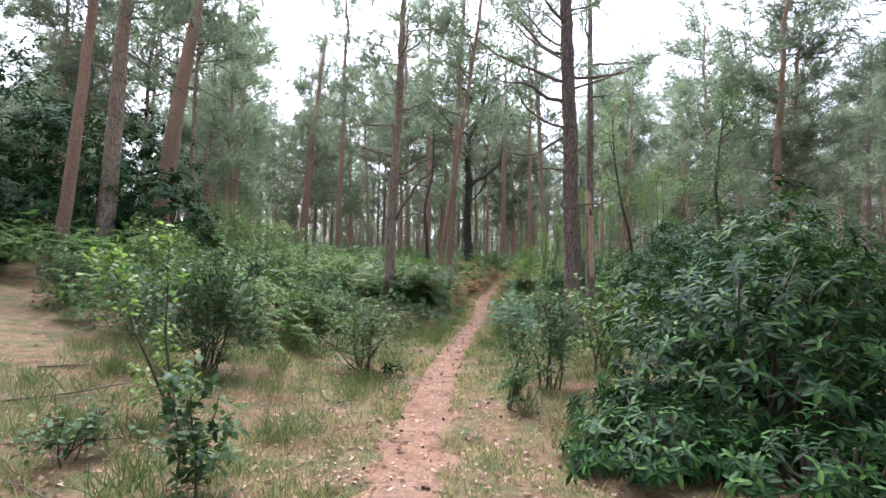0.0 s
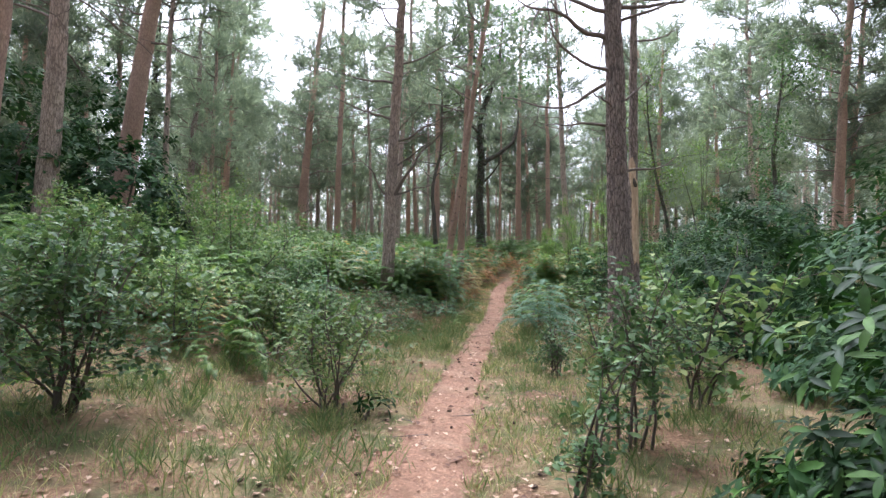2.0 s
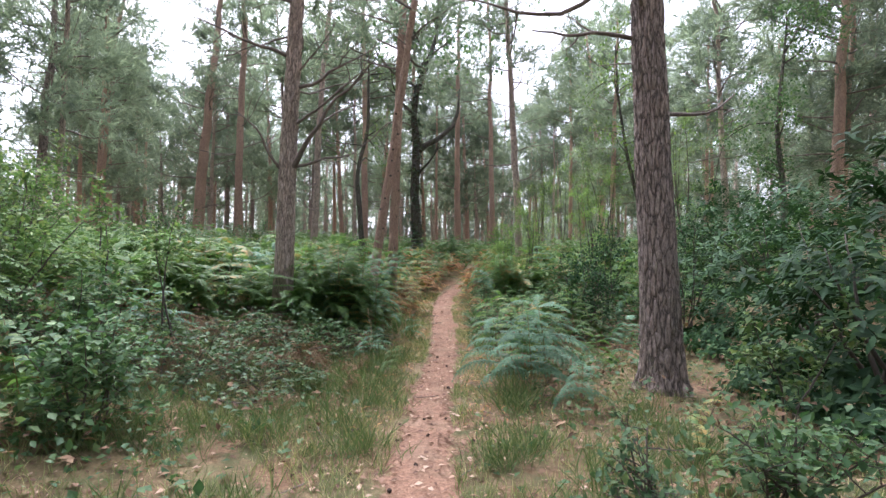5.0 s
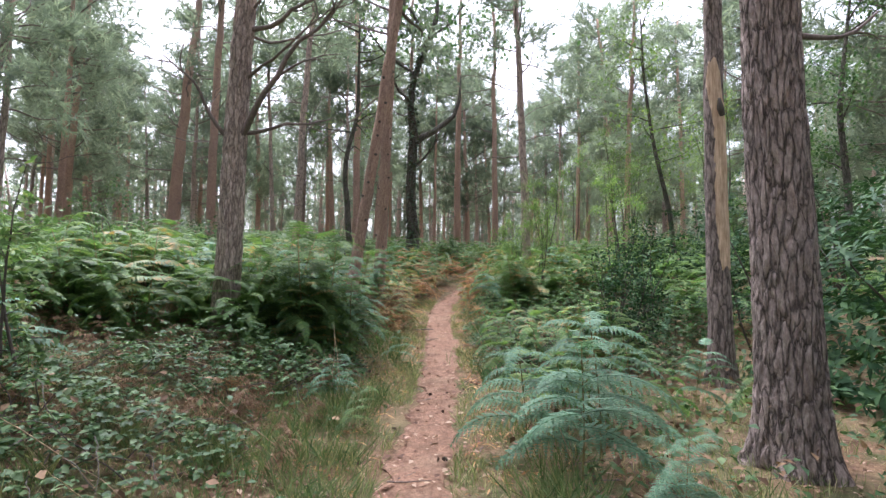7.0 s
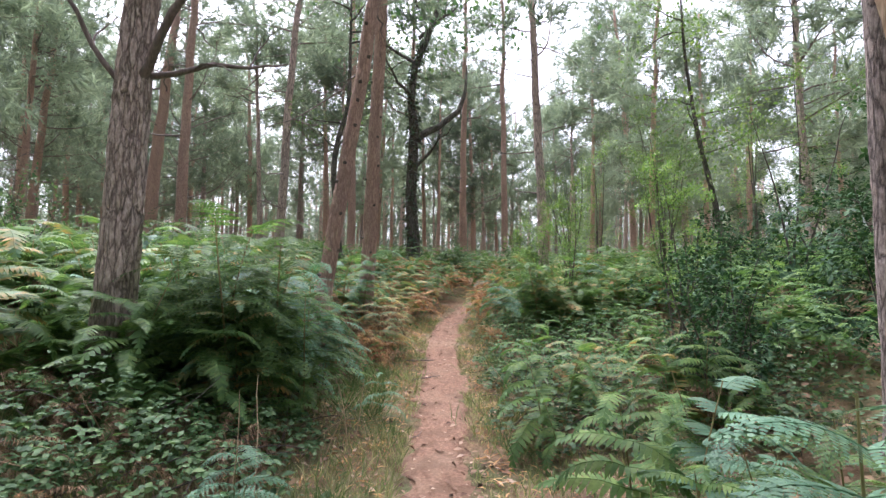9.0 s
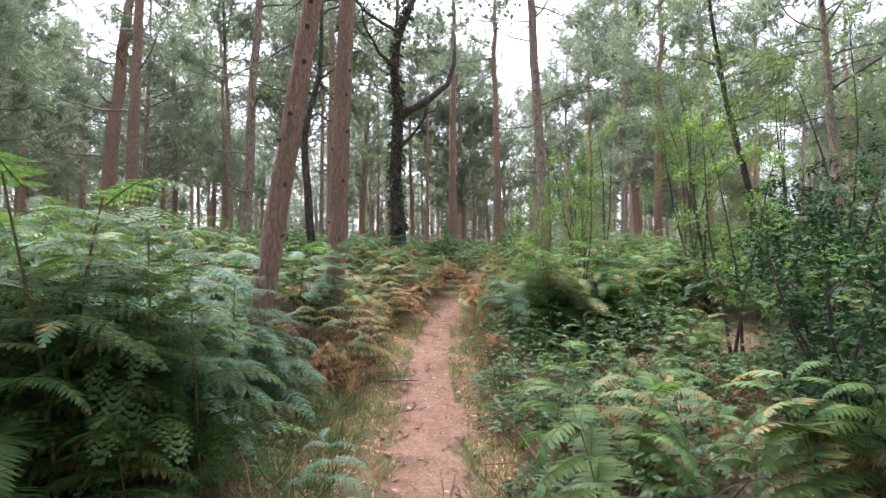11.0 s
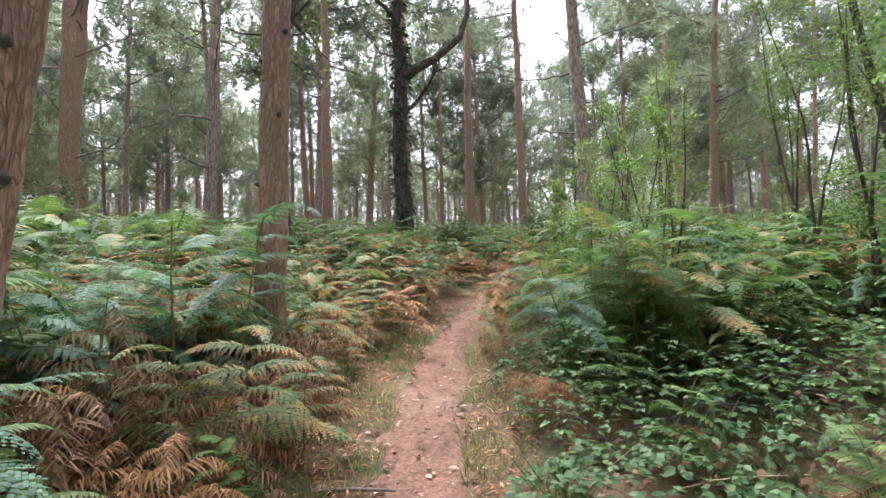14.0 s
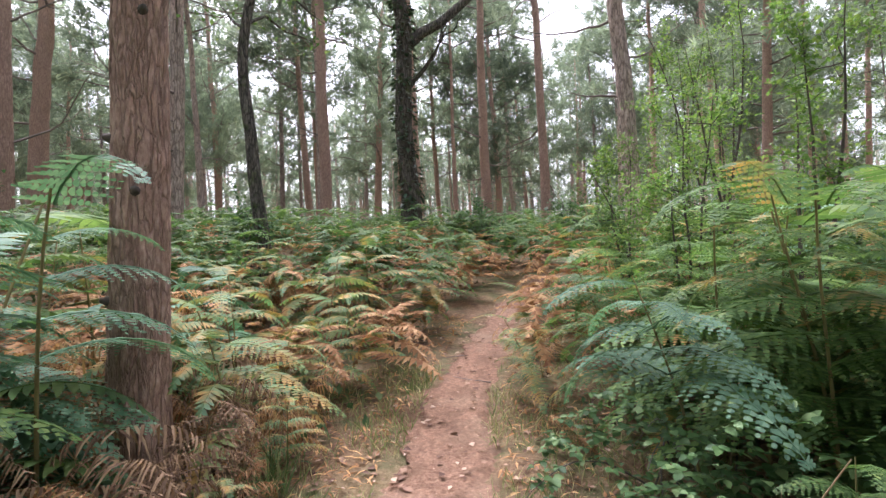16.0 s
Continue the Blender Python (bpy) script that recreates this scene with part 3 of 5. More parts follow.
# from (-8, 3) on: unseen pines round the start, added to shade near ground
spots += [(15, 25), (17.5, 19), (-16, 24), (-15, 27), (-19, 21), (16, 14), (20, 17), (-7, -6), (6, -8), (-2, -12), (12, -3), (-13, 1), (-16, 8), (11, 9.5), (-8, 3), (9, 3.5), (7, -3), (-5, -4), (2, -6), (-12, -2), (-9, -8), (5, -12), (14, 6), (10, -8), (-14, 5), (0.5, -14), (-4, -9), (-11, 6.5)]
for i, (x, y) in enumerate(spots):
    turn, s = place_rng.uniform(0, 360), place_rng.uniform(0.85, 1.2)
    copy_thing(PROTO[i % 6], pose(x, y, gz(x, y) - 0.06, place_rng.uniform(-2, 2), place_rng.uniform(-2, 2), turn) @ Matrix.Diagonal((s, s, place_rng.uniform(0.9, 1.15), 1)))
for ob in PROTO:
    for o in (*ob.children_recursive, ob):
        bpy.data.objects.remove(o)

# ---- far woods, too many trees to count ----
far_rng = np.random.default_rng(91)
far_t, far_c = [], []
for i in range(620):
    a, d = far_rng.uniform(-1.15, 1.15), far_rng.uniform(74, 125)
    if i % 6 == 0:
        a = far_rng.uniform(1.2, 5.1)
        d = far_rng.uniform(30, 60)
    x, y = math.sin(a) * d, math.cos(a) * d + 5
    h, z = far_rng.uniform(13, 19), gz(x, y)
    if -0.62 < math.atan2(x, y - 9) < -0.54:
        h *= 0.6
    far_t.append(tube([(x, y, z - 0.2), (x + far_rng.normal() * 0.2, y, z + h * 0.5), (x + far_rng.normal() * 0.4, y, z + h)], [0.24, 0.17, 0.04], 6))
    k = 44
    u = far_rng.uniform(0.0, 1, k) ** 1.25
    pos = np.stack([x + far_rng.normal(size=k) * (2.1 - u), y + far_rng.normal(size=k) * (2.1 - u), z + h * u], 1)
    m, pp = frames_of(pos, unit(far_rng, k) + [0, 0, 0.3], unit(far_rng, k), far_rng.uniform(1.0, 2.0, k))
    m[:, :, 0] *= 2.2
    far_c.append(strew(SPRAY_FAR[i % 3], m, pp))
tagged(new("far_wood_trunks", as_mesh("far_wood_trunks", far_t, M_BARK)), "distant close-set pine trunks", "trees", kind="stuff")
tagged(new("far_wood_foliage", as_mesh("far_wood_foliage", far_c, M_NEEDLE, False)), "distant grey-green pine foliage", "trees", kind="stuff")

# ---- the ivy-grown forked tree ----
oak = thing("ivy_tree", pose(1.58, 35.4, gz(1.58, 35.4) - 0.05) @ Matrix.Scale(1.3, 4), "dark forked broadleaf tree with an ivy-grown trunk", "tree")
orng = np.random.default_rng(3)
stem = np.array([(0, 0, 0), (0.02, 0, 1.2), (-0.08, 0, 2.6), (-0.02, 0, 4.0), (0.0, 0, 4.6), (-0.12, 0, 5.6), (-0.02, 0, 6.6), (0.35, 0, 7.6), (0.75, 0.1, 8.8), (0.9, 0.2, 11)])
part("trunk", as_mesh("trunk", [tube(stem, [0.28, 0.2, 0.175, 0.165, 0.16, 0.125, 0.11, 0.1, 0.08, 0.03], 14)], M_BARK_DARK), oak)
bough = np.array([(0, 0, 4.25), (0.35, 0, 4.55), (0.75, 0, 4.75), (1.1, 0, 5.05), (1.4, 0, 5.3), (1.6, 0, 5.9), (1.65, 0, 6.8)])
part("limb", as_mesh("limb", [tube(bough, [0.125, 0.11, 0.095, 0.09, 0.08, 0.06, 0.02], 10)], M_BARK_DARK), oak)
for z, h, ln in ((5.6, (-1, 0, 0.5), 2.2), (6.8, (-1, 0.3, 0.8), 2.4), (7.6, (1, 0, 0.9), 2.5), (8.6, (-0.7, 0, 1), 2.4), (3.3, (0.8, -0.2, 0.9), 1.6)):
    part("limb", limb_mesh(orng, (0.1 if z > 7 else -0.05, 0, z), h, ln, 0.06, M_BARK_DARK, 5, 0.05), oak)
k = 900
u, a = orng.uniform(0.2, 7.5, k), orng.uniform(0, 6.283, k)
sx = np.interp(u, stem[:, 2], stem[:, 0])
rr = np.interp(u, [0, 1.2, 4.6, 7.5], [0.27, 0.2, 0.165, 0.11])
pos = np.stack([sx + np.cos(a) * rr, np.sin(a) * rr, u], 1)
m, pp = frames_of(pos, np.stack([np.cos(a), np.sin(a), orng.uniform(-1, 0.3, k)], 1), np.tile([0.1, 0.1, 1.0], (k, 1)), orng.uniform(0.08, 0.16, k))
part("ivy", as_mesh("ivy", [strew(LEAF_OVAL, m, pp)], M_IVY), oak, "dark green ivy leaves")
k = 1500
pos = np.stack([orng.normal(size=k) * 1.9 + 0.9, orng.normal(size=k) * 1.6, orng.uniform(7.5, 12.5, k)], 1)
m, pp = frames_of(pos, unit(orng, k), unit(orng, k), orng.uniform(0.12, 0.22, k))
part("crown", as_mesh("crown", [strew(LEAF_OVAL, m, pp)], M_SHRUB_DARK), oak, "thin dull green leaves")

# ---- the dead pine with a torn strip ----
snag = pine("dead_pine", 4.58, 17.1, 12.5, 0.135, (-0.02, 0.01), M_BARK_GREY, 15, 36, 80, 0.009, 9, 4.6, 0.95, (0.6, 1), 2.0, 0, 0.8,
            "dead grey pine with bark torn off, bare orange wood showing", bend=0.05, fixed=[(8.2, (1, -0.2, 0.35), 2.6, 0.04, 0.03), (7.2, (0.9, 0.3, 0.2), 2.0, 0.035, 0.02), (9.0, (-0.5, 0, 0.9), 2.2, 0.04, 0.03)])
sline, srad = LINES["dead_pine"]
tz = np.linspace(1.5, 4.15, 34)
TEAR = np.stack([np.interp(tz, sline[:, 2], sline[:, 0]), np.interp(tz, sline[:, 2], sline[:, 1]), tz], 1)
ta = np.linspace(radians(-54), radians(54), 15)
tw_ = np.linspace(0, 1, 34)
rag = 1 - 0.55 * np.clip((tw_ - 0.86) / 0.14, 0, 1) ** 2 - 0.3 * np.clip((0.08 - tw_) / 0.08, 0, 1)
srng = np.random.default_rng(8)
ragl, ragr = rag + srng.normal(size=34) * 0.05, rag + srng.normal(size=34) * 0.05
mid_a = np.radians(np.interp(tw_, [0, 0.6, 0.75, 0.88, 1], [-74, -80, -88, -122, -126]))
TA = mid_a[:, None] + np.where(ta - (ta[0] + ta[-1]) / 2 < 0, ragl[:, None], ragr[:, None]) * (ta - (ta[0] + ta[-1]) / 2)[None]
side_in = 1 - np.abs(np.linspace(-1, 1, 15)) ** 8 * 0.22
TR = (np.interp(tz, sline[:, 2], srad) + 0.012)[:, None] * side_in[None] * (1 + 0.02 * np.cos(TA * 14) + srng.normal(size=TA.shape) * 0.006)
tv = TEAR[:, None] + np.stack([np.cos(TA) * TR, np.sin(TA) * TR, 0.03 * np.cos(TA * 9)], -1)
ti, tj = np.meshgrid(np.arange(33), np.arange(14), indexing="ij")
part("bare_wood", as_mesh("bare_wood", [(tv.reshape(-1, 3), [np.stack([ti * 15 + tj, ti * 15 + tj + 1, ti * 15 + tj + 16, ti * 15 + tj + 15], -1).reshape(-1, 4)])], M_PALE), snag, "bare orange-yellow split wood")
knot = [TEAR[24] + np.array(q) for q in ((0.03, -0.1, 0.0), (0.0, -0.14, 0.08), (-0.03, -0.16, 0.2))]
part("knot", as_mesh("knot", [tube(knot, [0.05, 0.045, 0.015], 10)], M_TWIG), snag, "dark broken branch stub")

# ---- ferns ----


def frond_chunks(rng, pairs, teeth, droop, curl):
    """A side frond one long, from the origin along +x, arching down: a rib with close narrow leaflets that shrink to the tip.
    teeth: 0 plain flat leaflets, 1 bent leaflets, 2 leaflets cut into lobes."""
    s = np.linspace(0, 1, 9)
    th = radians(24) - droop * radians(75) * s ** 1.2
    pts = np.zeros((9, 3))
    for i in range(1, 9):
        pts[i] = pts[i - 1] + 0.125 * np.array([math.cos(th[i]), 0.06 * rng.normal(), math.sin(th[i])])
    chunks = []
    for k in range(pairs):
        q = (k + 0.4) / pairs
        i = min(int(q * 8), 7)
        d = (pts[i + 1] - pts[i]) / np.linalg.norm(pts[i + 1] - pts[i])
        p0 = pts[i] + (pts[i + 1] - pts[i]) * (q * 8 - i)
        ln = 0.3 * (1 - q) ** 0.75 * (0.6 + 0.4 * min(1, q * 7)) * rng.uniform(0.9, 1.07) + 0.012
        up = np.cross(d, np.array([0, 1.0, 0]))
        half = d * (0.5 / pairs * (0.98 if teeth else 1.1) * (1 - 1.25 * curl))
        for side in (-1, 1):
            out = np.array([0, side, 0]) + d * (0.25 + 0.5 * q) + rng.normal(size=3) * (0.05 + 0.6 * curl) - np.array([0, 0, 0.1 + curl * rng.uniform(0.3, 1.2)])
            out /= np.linalg.norm(out)
            sag = -up * (0.16 + curl) * ln
            if teeth < 2:
                a, e = p0 + out * ln * 0.55 + sag * 0.3, p0 + out * ln + sag
                if teeth == 0:
                    chunks.append((np.array([p0 - half, p0 + half, e]), [np.array([[0, 1, 2]])]))
                else:
                    chunks.append((np.array([p0 - half, p0 + half, a + half * 0.85, e, a - half * 0.85]), [np.array([[0, 1, 2, 4]]), np.array([[4, 2, 3]])]))
            else:
                m = max(3, int(round(ln / 0.032)))
                w = (np.arange(m) + 0.5) / m
                ax = p0 + out * (ln * w)[:, None] + sag * (w ** 2)[:, None]
                flat = d - out * (d @ out)
                flat /= np.linalg.norm(flat)
                size = 0.5 / pairs * 0.98 * (1 - 0.88 * w ** 1.3) * (1 - 1.25 * curl)
                hw = out * (ln / m * 0.5)
                for sg in (-1, 1):
                    tip = ax + flat * (sg * size)[:, None] + out * (0.25 * size)[:, None]
                    vv = np.stack([ax - hw, ax + hw, tip + hw * 0.5, tip - hw * 0.6], 1).reshape(-1, 3)
                    chunks.append((vv, [(np.arange(m) * 4)[:, None] + np.array([[0, 1, 2, 3]])]))
    rib = tube(pts, np.linspace(0.009, 0.002, 9), 3, False)
    return chunks, rib


def joined(chunks):
    """Many chunks as one (verts, faces) template."""
    vs, tri, quad, base = [], [], [], 0
    for v, faces in chunks:
        vs.append(v)
        for f in faces:
            (quad if np.asarray(f).shape[1] == 4 else tri).append(np.asarray(f) + base)
        base += len(v)
    return np.concatenate(vs), [np.concatenate(x) for x in (tri, quad) if x]


KINDS = {
    "green": (M_FERN, "green bracken plant with layered arching fronds"),
    "blue": (M_FERN_BLUE, "blue-green bracken plant with broad layered fronds"),
    "turn": (M_FERN_TURN, "bracken plant turning yellow and orange"),
    "rust": (M_FERN_DEAD, "dead rust-orange bracken with curled fronds"),
    "brown": (M_FERN_BROWN, "withered dark brown bracken, collapsed and curled"),
}
PAIRS = {0: 9, 1: 14, 2: 14}


def frond_set(seed, mat, teeth, dead):
    rng = np.random.default_rng(seed)
    out = []
    for _ in range(5):
        ch, rib = frond_chunks(rng, PAIRS[teeth], teeth, rng.uniform(0.7, 1.25) + 0.35 * dead, 0.42 * dead)
        out.append(as_mesh("frond", ch + [rib], mat, False))
    return out


SETS = {(k, teeth): frond_set(100 + 7 * i + teeth, v[0], teeth, k in ("rust", "brown")) for i, (k, v) in enumerate(KINDS.items()) for teeth in (1, 2)}
_sr = np.random.default_rng(5)
STALKS = [as_mesh("stalk", [tube(np.stack([0.12 * b * t ** 2, 0.03 * np.sin(3 * t + b), t], 1), 0.0075 - 0.0045 * t, 5, False)], M_STIPE) for b in _sr.uniform(0.2, 1.6, 4) for t in [np.linspace(0, 1, 9)]]
fern_rng = random.Random(21)


def fern(x, y, size, kind, pairs=4, teeth=1, face=None, low=0.32):
    """One bracken plant: an upright stalk with pairs of side fronds, shorter towards the top, and an end frond."""
    R = fern_rng
    size = size * (0.72 if kind in ("rust", "brown") else 1.0)
    lean = R.uniform(2, 14) if kind not in ("rust", "brown") else R.uniform(20, 55)
    turn = face if face is not None else R.uniform(0, 360)
    ob = thing("fern", pose(x, y, gz(x, y) - 0.01, 0, lean, turn), KINDS[kind][1], "fern", "bracken")
    st = part("stalk", R.choice(STALKS), ob)
    st.matrix_basis = Matrix.Scale(size, 4)
    bend = 0.12
    for k in range(pairs):
        f = low + (0.97 - low) * (k + 0.2 * R.random()) / pairs
        ln = min(size, 1.2) * (0.66 - 0.36 * k / pairs) * R.uniform(0.9, 1.12)
        for side in (-1, 1):
            fr = part("frond", SETS[(kind, teeth)][R.randrange(5)], ob)
            fr.matrix_basis = pose(bend * f * f * size, 0, f * size, R.uniform(-10, 10), R.uniform(-14, 12) - 20 * (f - 0.6), side * R.uniform(62, 88)) @ Matrix.Scale(ln, 4)
    fr = part("frond", SETS[(kind, teeth)][R.randrange(5)], ob)
    fr.matrix_basis = pose(bend * size, 0, 0.97 * size, 0, R.uniform(-25, 5), R.uniform(-15, 15)) @ Matrix.Scale(size * 0.42, 4)
    return ob


# the ones beside the path
fern(2.1, 13.65, 0.62, "blue", 6, 2, 280)
fern(2.35, 14.1, 0.45, "blue", 3, 2, 200)
fern(1.72, 14.3, 1.05, "blue", 7, 2, 260)
fern(2.05, 14.8, 1.2, "blue", 6, 2, 240)
fern(1.5, 14.95, 0.95, "blue", 6, 2, 250)
fern(2.25, 15.4, 0.85, "blue", 5, 2, 210)
fern(2.7, 15.6, 0.9, "green", 4, 2, 230)
fern(0.1, 15.6, 0.45, "green", 4, 2, 320)
fern(-0.9, 15.9, 0.6, "brown", 5, 2, 280)
fern(2.5, 16.2, 1.0, "green", 4, 2, 180)
fern(-0.15, 16.4, 0.6, "blue", 5, 2, 300)
fern(-1.2, 16.5, 0.6, "rust", 5, 2, 290)
fern(-0.3, 17.3, 0.6, "brown", 5, 2, 300)
fern(-0.8, 18.45, 1.85, "green", 8, 2, 280, 0.4)
fern(-0.5, 18.8, 1.75, "green", 8, 2, 300, 0.4)
fern(-0.35, 18.3, 0.75, "green", 5, 2, 280)
fern(-1.1, 19.0, 1.85, "green", 8, 2, 320, 0.4)
fern(-0.9, 18.6, 0.9, "blue", 6, 2, 300)
fern(-0.15, 18.7, 1.25, "green", 6, 2, 290)
fern(0.0, 18.8, 0.7, "green", 5, 2, 320)
fern(0.62, 18.9, 0.5, "blue", 3, 2, 270)
fern(3.1, 19.2, 0.7, "turn", 4, 2, 240)
fern(3.6, 19.4, 0.6, "rust", 4, 2, 240)
fern(-0.75, 19.7, 1.45, "blue", 6, 2, 320)
fern(-0.35, 20.2, 1.45, "blue", 7, 2, 300)
fern(2.5, 20.4, 0.55, "green", 4, 2, 250)
fern(0.6, 20.4, 0.4, "rust", 4, 2, 250)
fern(-0.1, 20.9, 1.2, "green", 5, 2, 250)
fern(0.3, 20.9, 0.5, "brown", 5, 2, 250)
fern(3.3, 20.9, 0.7, "rust", 4, 2, 250)
fern(-0.2, 21.2, 0.6, "brown", 5, 2, 300)
fern(0.55, 21.4, 0.45, "rust", 5, 2, 290)
fern(0.1, 21.5, 0.55, "brown", 5, 2, 330)
fern(2.9, 21.5, 0.5, "brown", 5, 2, 200)
fern(-0.5, 21.8, 0.7, "brown", 5, 2, 280)
fern(0.2, 21.9, 0.9, "turn", 5, 2, 260)
fern(0.5, 22.05, 1.0, "turn", 5, 2, 285)
fern(2.66, 22.7, 0.95, "rust", 6, 2, 205)
fern(2.85, 22.95, 1.0, "rust", 6, 2, 225)
fern(3.5, 23.3, 1.5, "turn", 5, 2, 215, 0.5)
fern(3.9, 22.9, 1.35, "turn", 5, 2, 195, 0.5)
fern(2.95, 23.4, 1.2, "blue", 4, 2, 200, 0.6)
fern(3.4, 22.2, 0.6, "rust", 5, 2, 230)
fern(0.75, 22.3, 0.75, "turn", 4, 2, 300)
fern(0.2, 22.3, 0.75, "brown", 5, 2, 220)
fern(-0.2, 22.6, 1.6, "green", 4, 2, 300, 0.6)
fern(0.4, 22.6, 0.6, "brown", 5, 2, 280)
fern(3.0, 22.6, 0.7, "green", 4, 2, 250)
fern(0.2, 22.6, 1.1, "brown", 5, 2, 20)
fern(0.2, 22.7, 0.7, "rust", 5, 2, 330)
fern(0.0, 22.9, 1.2, "brown", 5, 2, 260)
fern(0.55, 22.95, 1.15, "brown", 5, 2, 230)
fern(0.15, 23.0, 1.6, "blue", 4, 2, 330, 0.6)
fern(-0.3, 23.0, 0.8, "brown", 5, 2, 240)
fern(3.4, 23.2, 1.5, "green", 7, 2, 240)
fern(0.45, 23.2, 0.8, "rust", 5, 2, 200)
fern(2.75, 23.2, 0.45, "brown", 5, 2, 210)
fern(0.8, 23.25, 0.8, "rust", 5, 2, 260)
fern(0.35, 23.35, 1.25, "brown", 5, 2, 200)
fern(-0.1, 23.4, 0.9, "brown", 5, 2, 240)
fern(3.7, 23.6, 1.6, "green", 7, 2, 200)
fern(0.5, 23.6, 1.2, "brown", 5, 2, 310)
fern(3.35, 24.0, 1.45, "green", 6, 2, 250)
fern(0.85, 24.1, 0.5, "turn", 4, 2, 300)
fern(2.7, 24.2, 0.55, "rust", 5, 2, 190)
fern(-0.35, 24.3, 1.45, "green", 5, 2, 300)
fern(0.45, 24.5, 1.1, "turn", 4, 2, 280)
fern(3.0, 24.5, 1.2, "turn", 5, 2, 230)
fern(3.2, 25.0, 1.3, "green", 5, 2, 200)
fern(2.55, 24.9, 0.75, "turn", 4, 2, 190)
fern(2.7, 25.5, 0.85, "turn", 4, 2, 170)
fern(2.95, 26.3, 0.8, "rust", 5, 2, 180)
fern(1.55, 27.3, 0.9, "turn", 4, 2, 330)
fern(1.85, 28.1, 0.85, "rust", 5, 2, 340)
fern(2.2, 28.9, 0.9, "turn", 4, 2, 350)
fern(0.95, 25.4, 0.7, "turn", 4, 2, 260)
fern(0.5, 26.0, 0.8, "rust", 5, 2, 300)
fern(0.75, 26.6, 0.6, "rust", 5, 2, 280)
fern(1.15, 27.2, 0.6, "rust", 5, 2, 280)

zone_rng = random.Random(33)


def pick(y, x):
    """Which state of bracken grows where: rusty beside the path at the crest, blue-green near it, green behind."""
    off = x - path_x(y)
    r = zone_rng.random()
    if y > 24 and abs(off) < 3.4:
        return "rust" if r < 0.4 else "turn" if r < 0.7 else "blue" if r < 0.78 else "green"
    if y > 17 and 0 < off < 3.4:
        return "turn" if r < 0.14 else "rust" if r < 0.22 else "brown" if r < 0.34 else "green"
    if y > 17 and abs(off) < 2.8:
        return "turn" if r < 0.24 else "rust" if r < 0.34 else "brown" if r < 0.54 else "blue" if r < 0.64 else "green"
    return "green" if r < 0.68 else "blue" if r < 0.83 else "turn" if r < 0.93 else "brown"


beds = [  # x0, x1, y0, y1, how many, least, most
    (-7.0, -2.6, 9.8, 13, 26, 0.6, 1.05), (-4.4, -2.2, 7.8, 10.5, 6, 0.4, 0.7),
    (-7.0, -2.6, 13.0, 16.8, 30, 0.5, 0.9), (-4.6, -0.6, 18.0, 22, 66, 1.1, 1.6), (-4.5, 0.0, 22, 26, 44, 1.1, 1.7), (-1.0, 1.2, 24, 28.5, 34, 0.6, 1.2), (2.9, 7.0, 23, 29, 60, 0.8, 1.5),
    (1.7, 4.0, 15.5, 19, 22, 0.6, 1.0), (2.6, 5.0, 18.5, 22.5, 16, 0.5, 0.85), (0.5, 1.0, 20.5, 25, 8, 0.3, 0.6), (2.5, 3.3, 24, 28, 12, 0.4, 0.8), (1.2, 3.2, 10.8, 12.4, 3, 0.3, 0.5),
]
for x0, x1, y0, y1, count, lo, hi in beds:
    for _ in range(count):
        x, y = zone_rng.uniform(x0, x1), zone_rng.uniform(y0, y1)
        if abs(x - path_x(y)) < 0.55 * path_w(y) + 0.42:
            continue
        fern(x, y, zone_rng.uniform(lo, hi), pick(y, x), zone_rng.randint(4, 5), 1)

# bracken farther off, too much to count
bed_rng = np.random.default_rng(12)
FAR_FROND = [joined(frond_chunks(bed_rng, 10, 0, d, 0.0)[0]) for d in (0.7, 1.0, 1.3)]


NEAR_FROND = [joined(frond_chunks(bed_rng, 22, 1, d, 0.0)[0]) for d in (0.7, 1.0, 1.3)]
FINE_FROND = [joined(frond_chunks(bed_rng, 15, 2, d, 0.0)[0]) for d in (0.7, 1.0, 1.3)]
DRY_FROND = [joined(frond_chunks(bed_rng, 16, 1, d, 0.4)[0]) for d in (1.1, 1.4, 1.7)]


def bracken_bed(name, mat, label, count, x0, x1, y0, y1, lo, hi, gap=0.9, form=FAR_FROND, low=0.45):
    xs, ys = bed_rng.uniform(x0, x1, count), bed_rng.uniform(y0, y1, count)
    ok = (np.abs(xs - path_x(ys)) > gap) | (ys > 29.6)
    xs, ys = xs[ok], ys[ok]
    zs, hs, tn = ground_z(xs, ys), bed_rng.uniform(lo, hi, len(xs)), bed_rng.uniform(0, 6.283, len(xs))
    out = []
    for k in range(8):
        f = low + (1 - low) * (k // 2) / 4
        a = tn + (k % 2) * math.pi + bed_rng.uniform(-0.4, 0.4, len(xs)) + (0.8 if k > 5 else 0)
        pos = np.stack([xs, ys, zs + hs * f], 1)
        fx = np.stack([np.cos(a), np.sin(a), bed_rng.uniform(-0.25, 0.3, len(xs))], 1)
        m, pp = frames_of(pos, fx, np.tile([0, 0, 1.0], (len(xs), 1)), np.minimum(hs, 1.2) * (0.7 - 0.3 * k / 8))
        m = np.stack([m[:, :, 1], -m[:, :, 0], m[:, :, 2]], -1)
        out.append(strew(form[k % 3], m, pp))
    tagged(new(name, as_mesh(name, out, mat, False)), label, "ferns", kind="stuff")


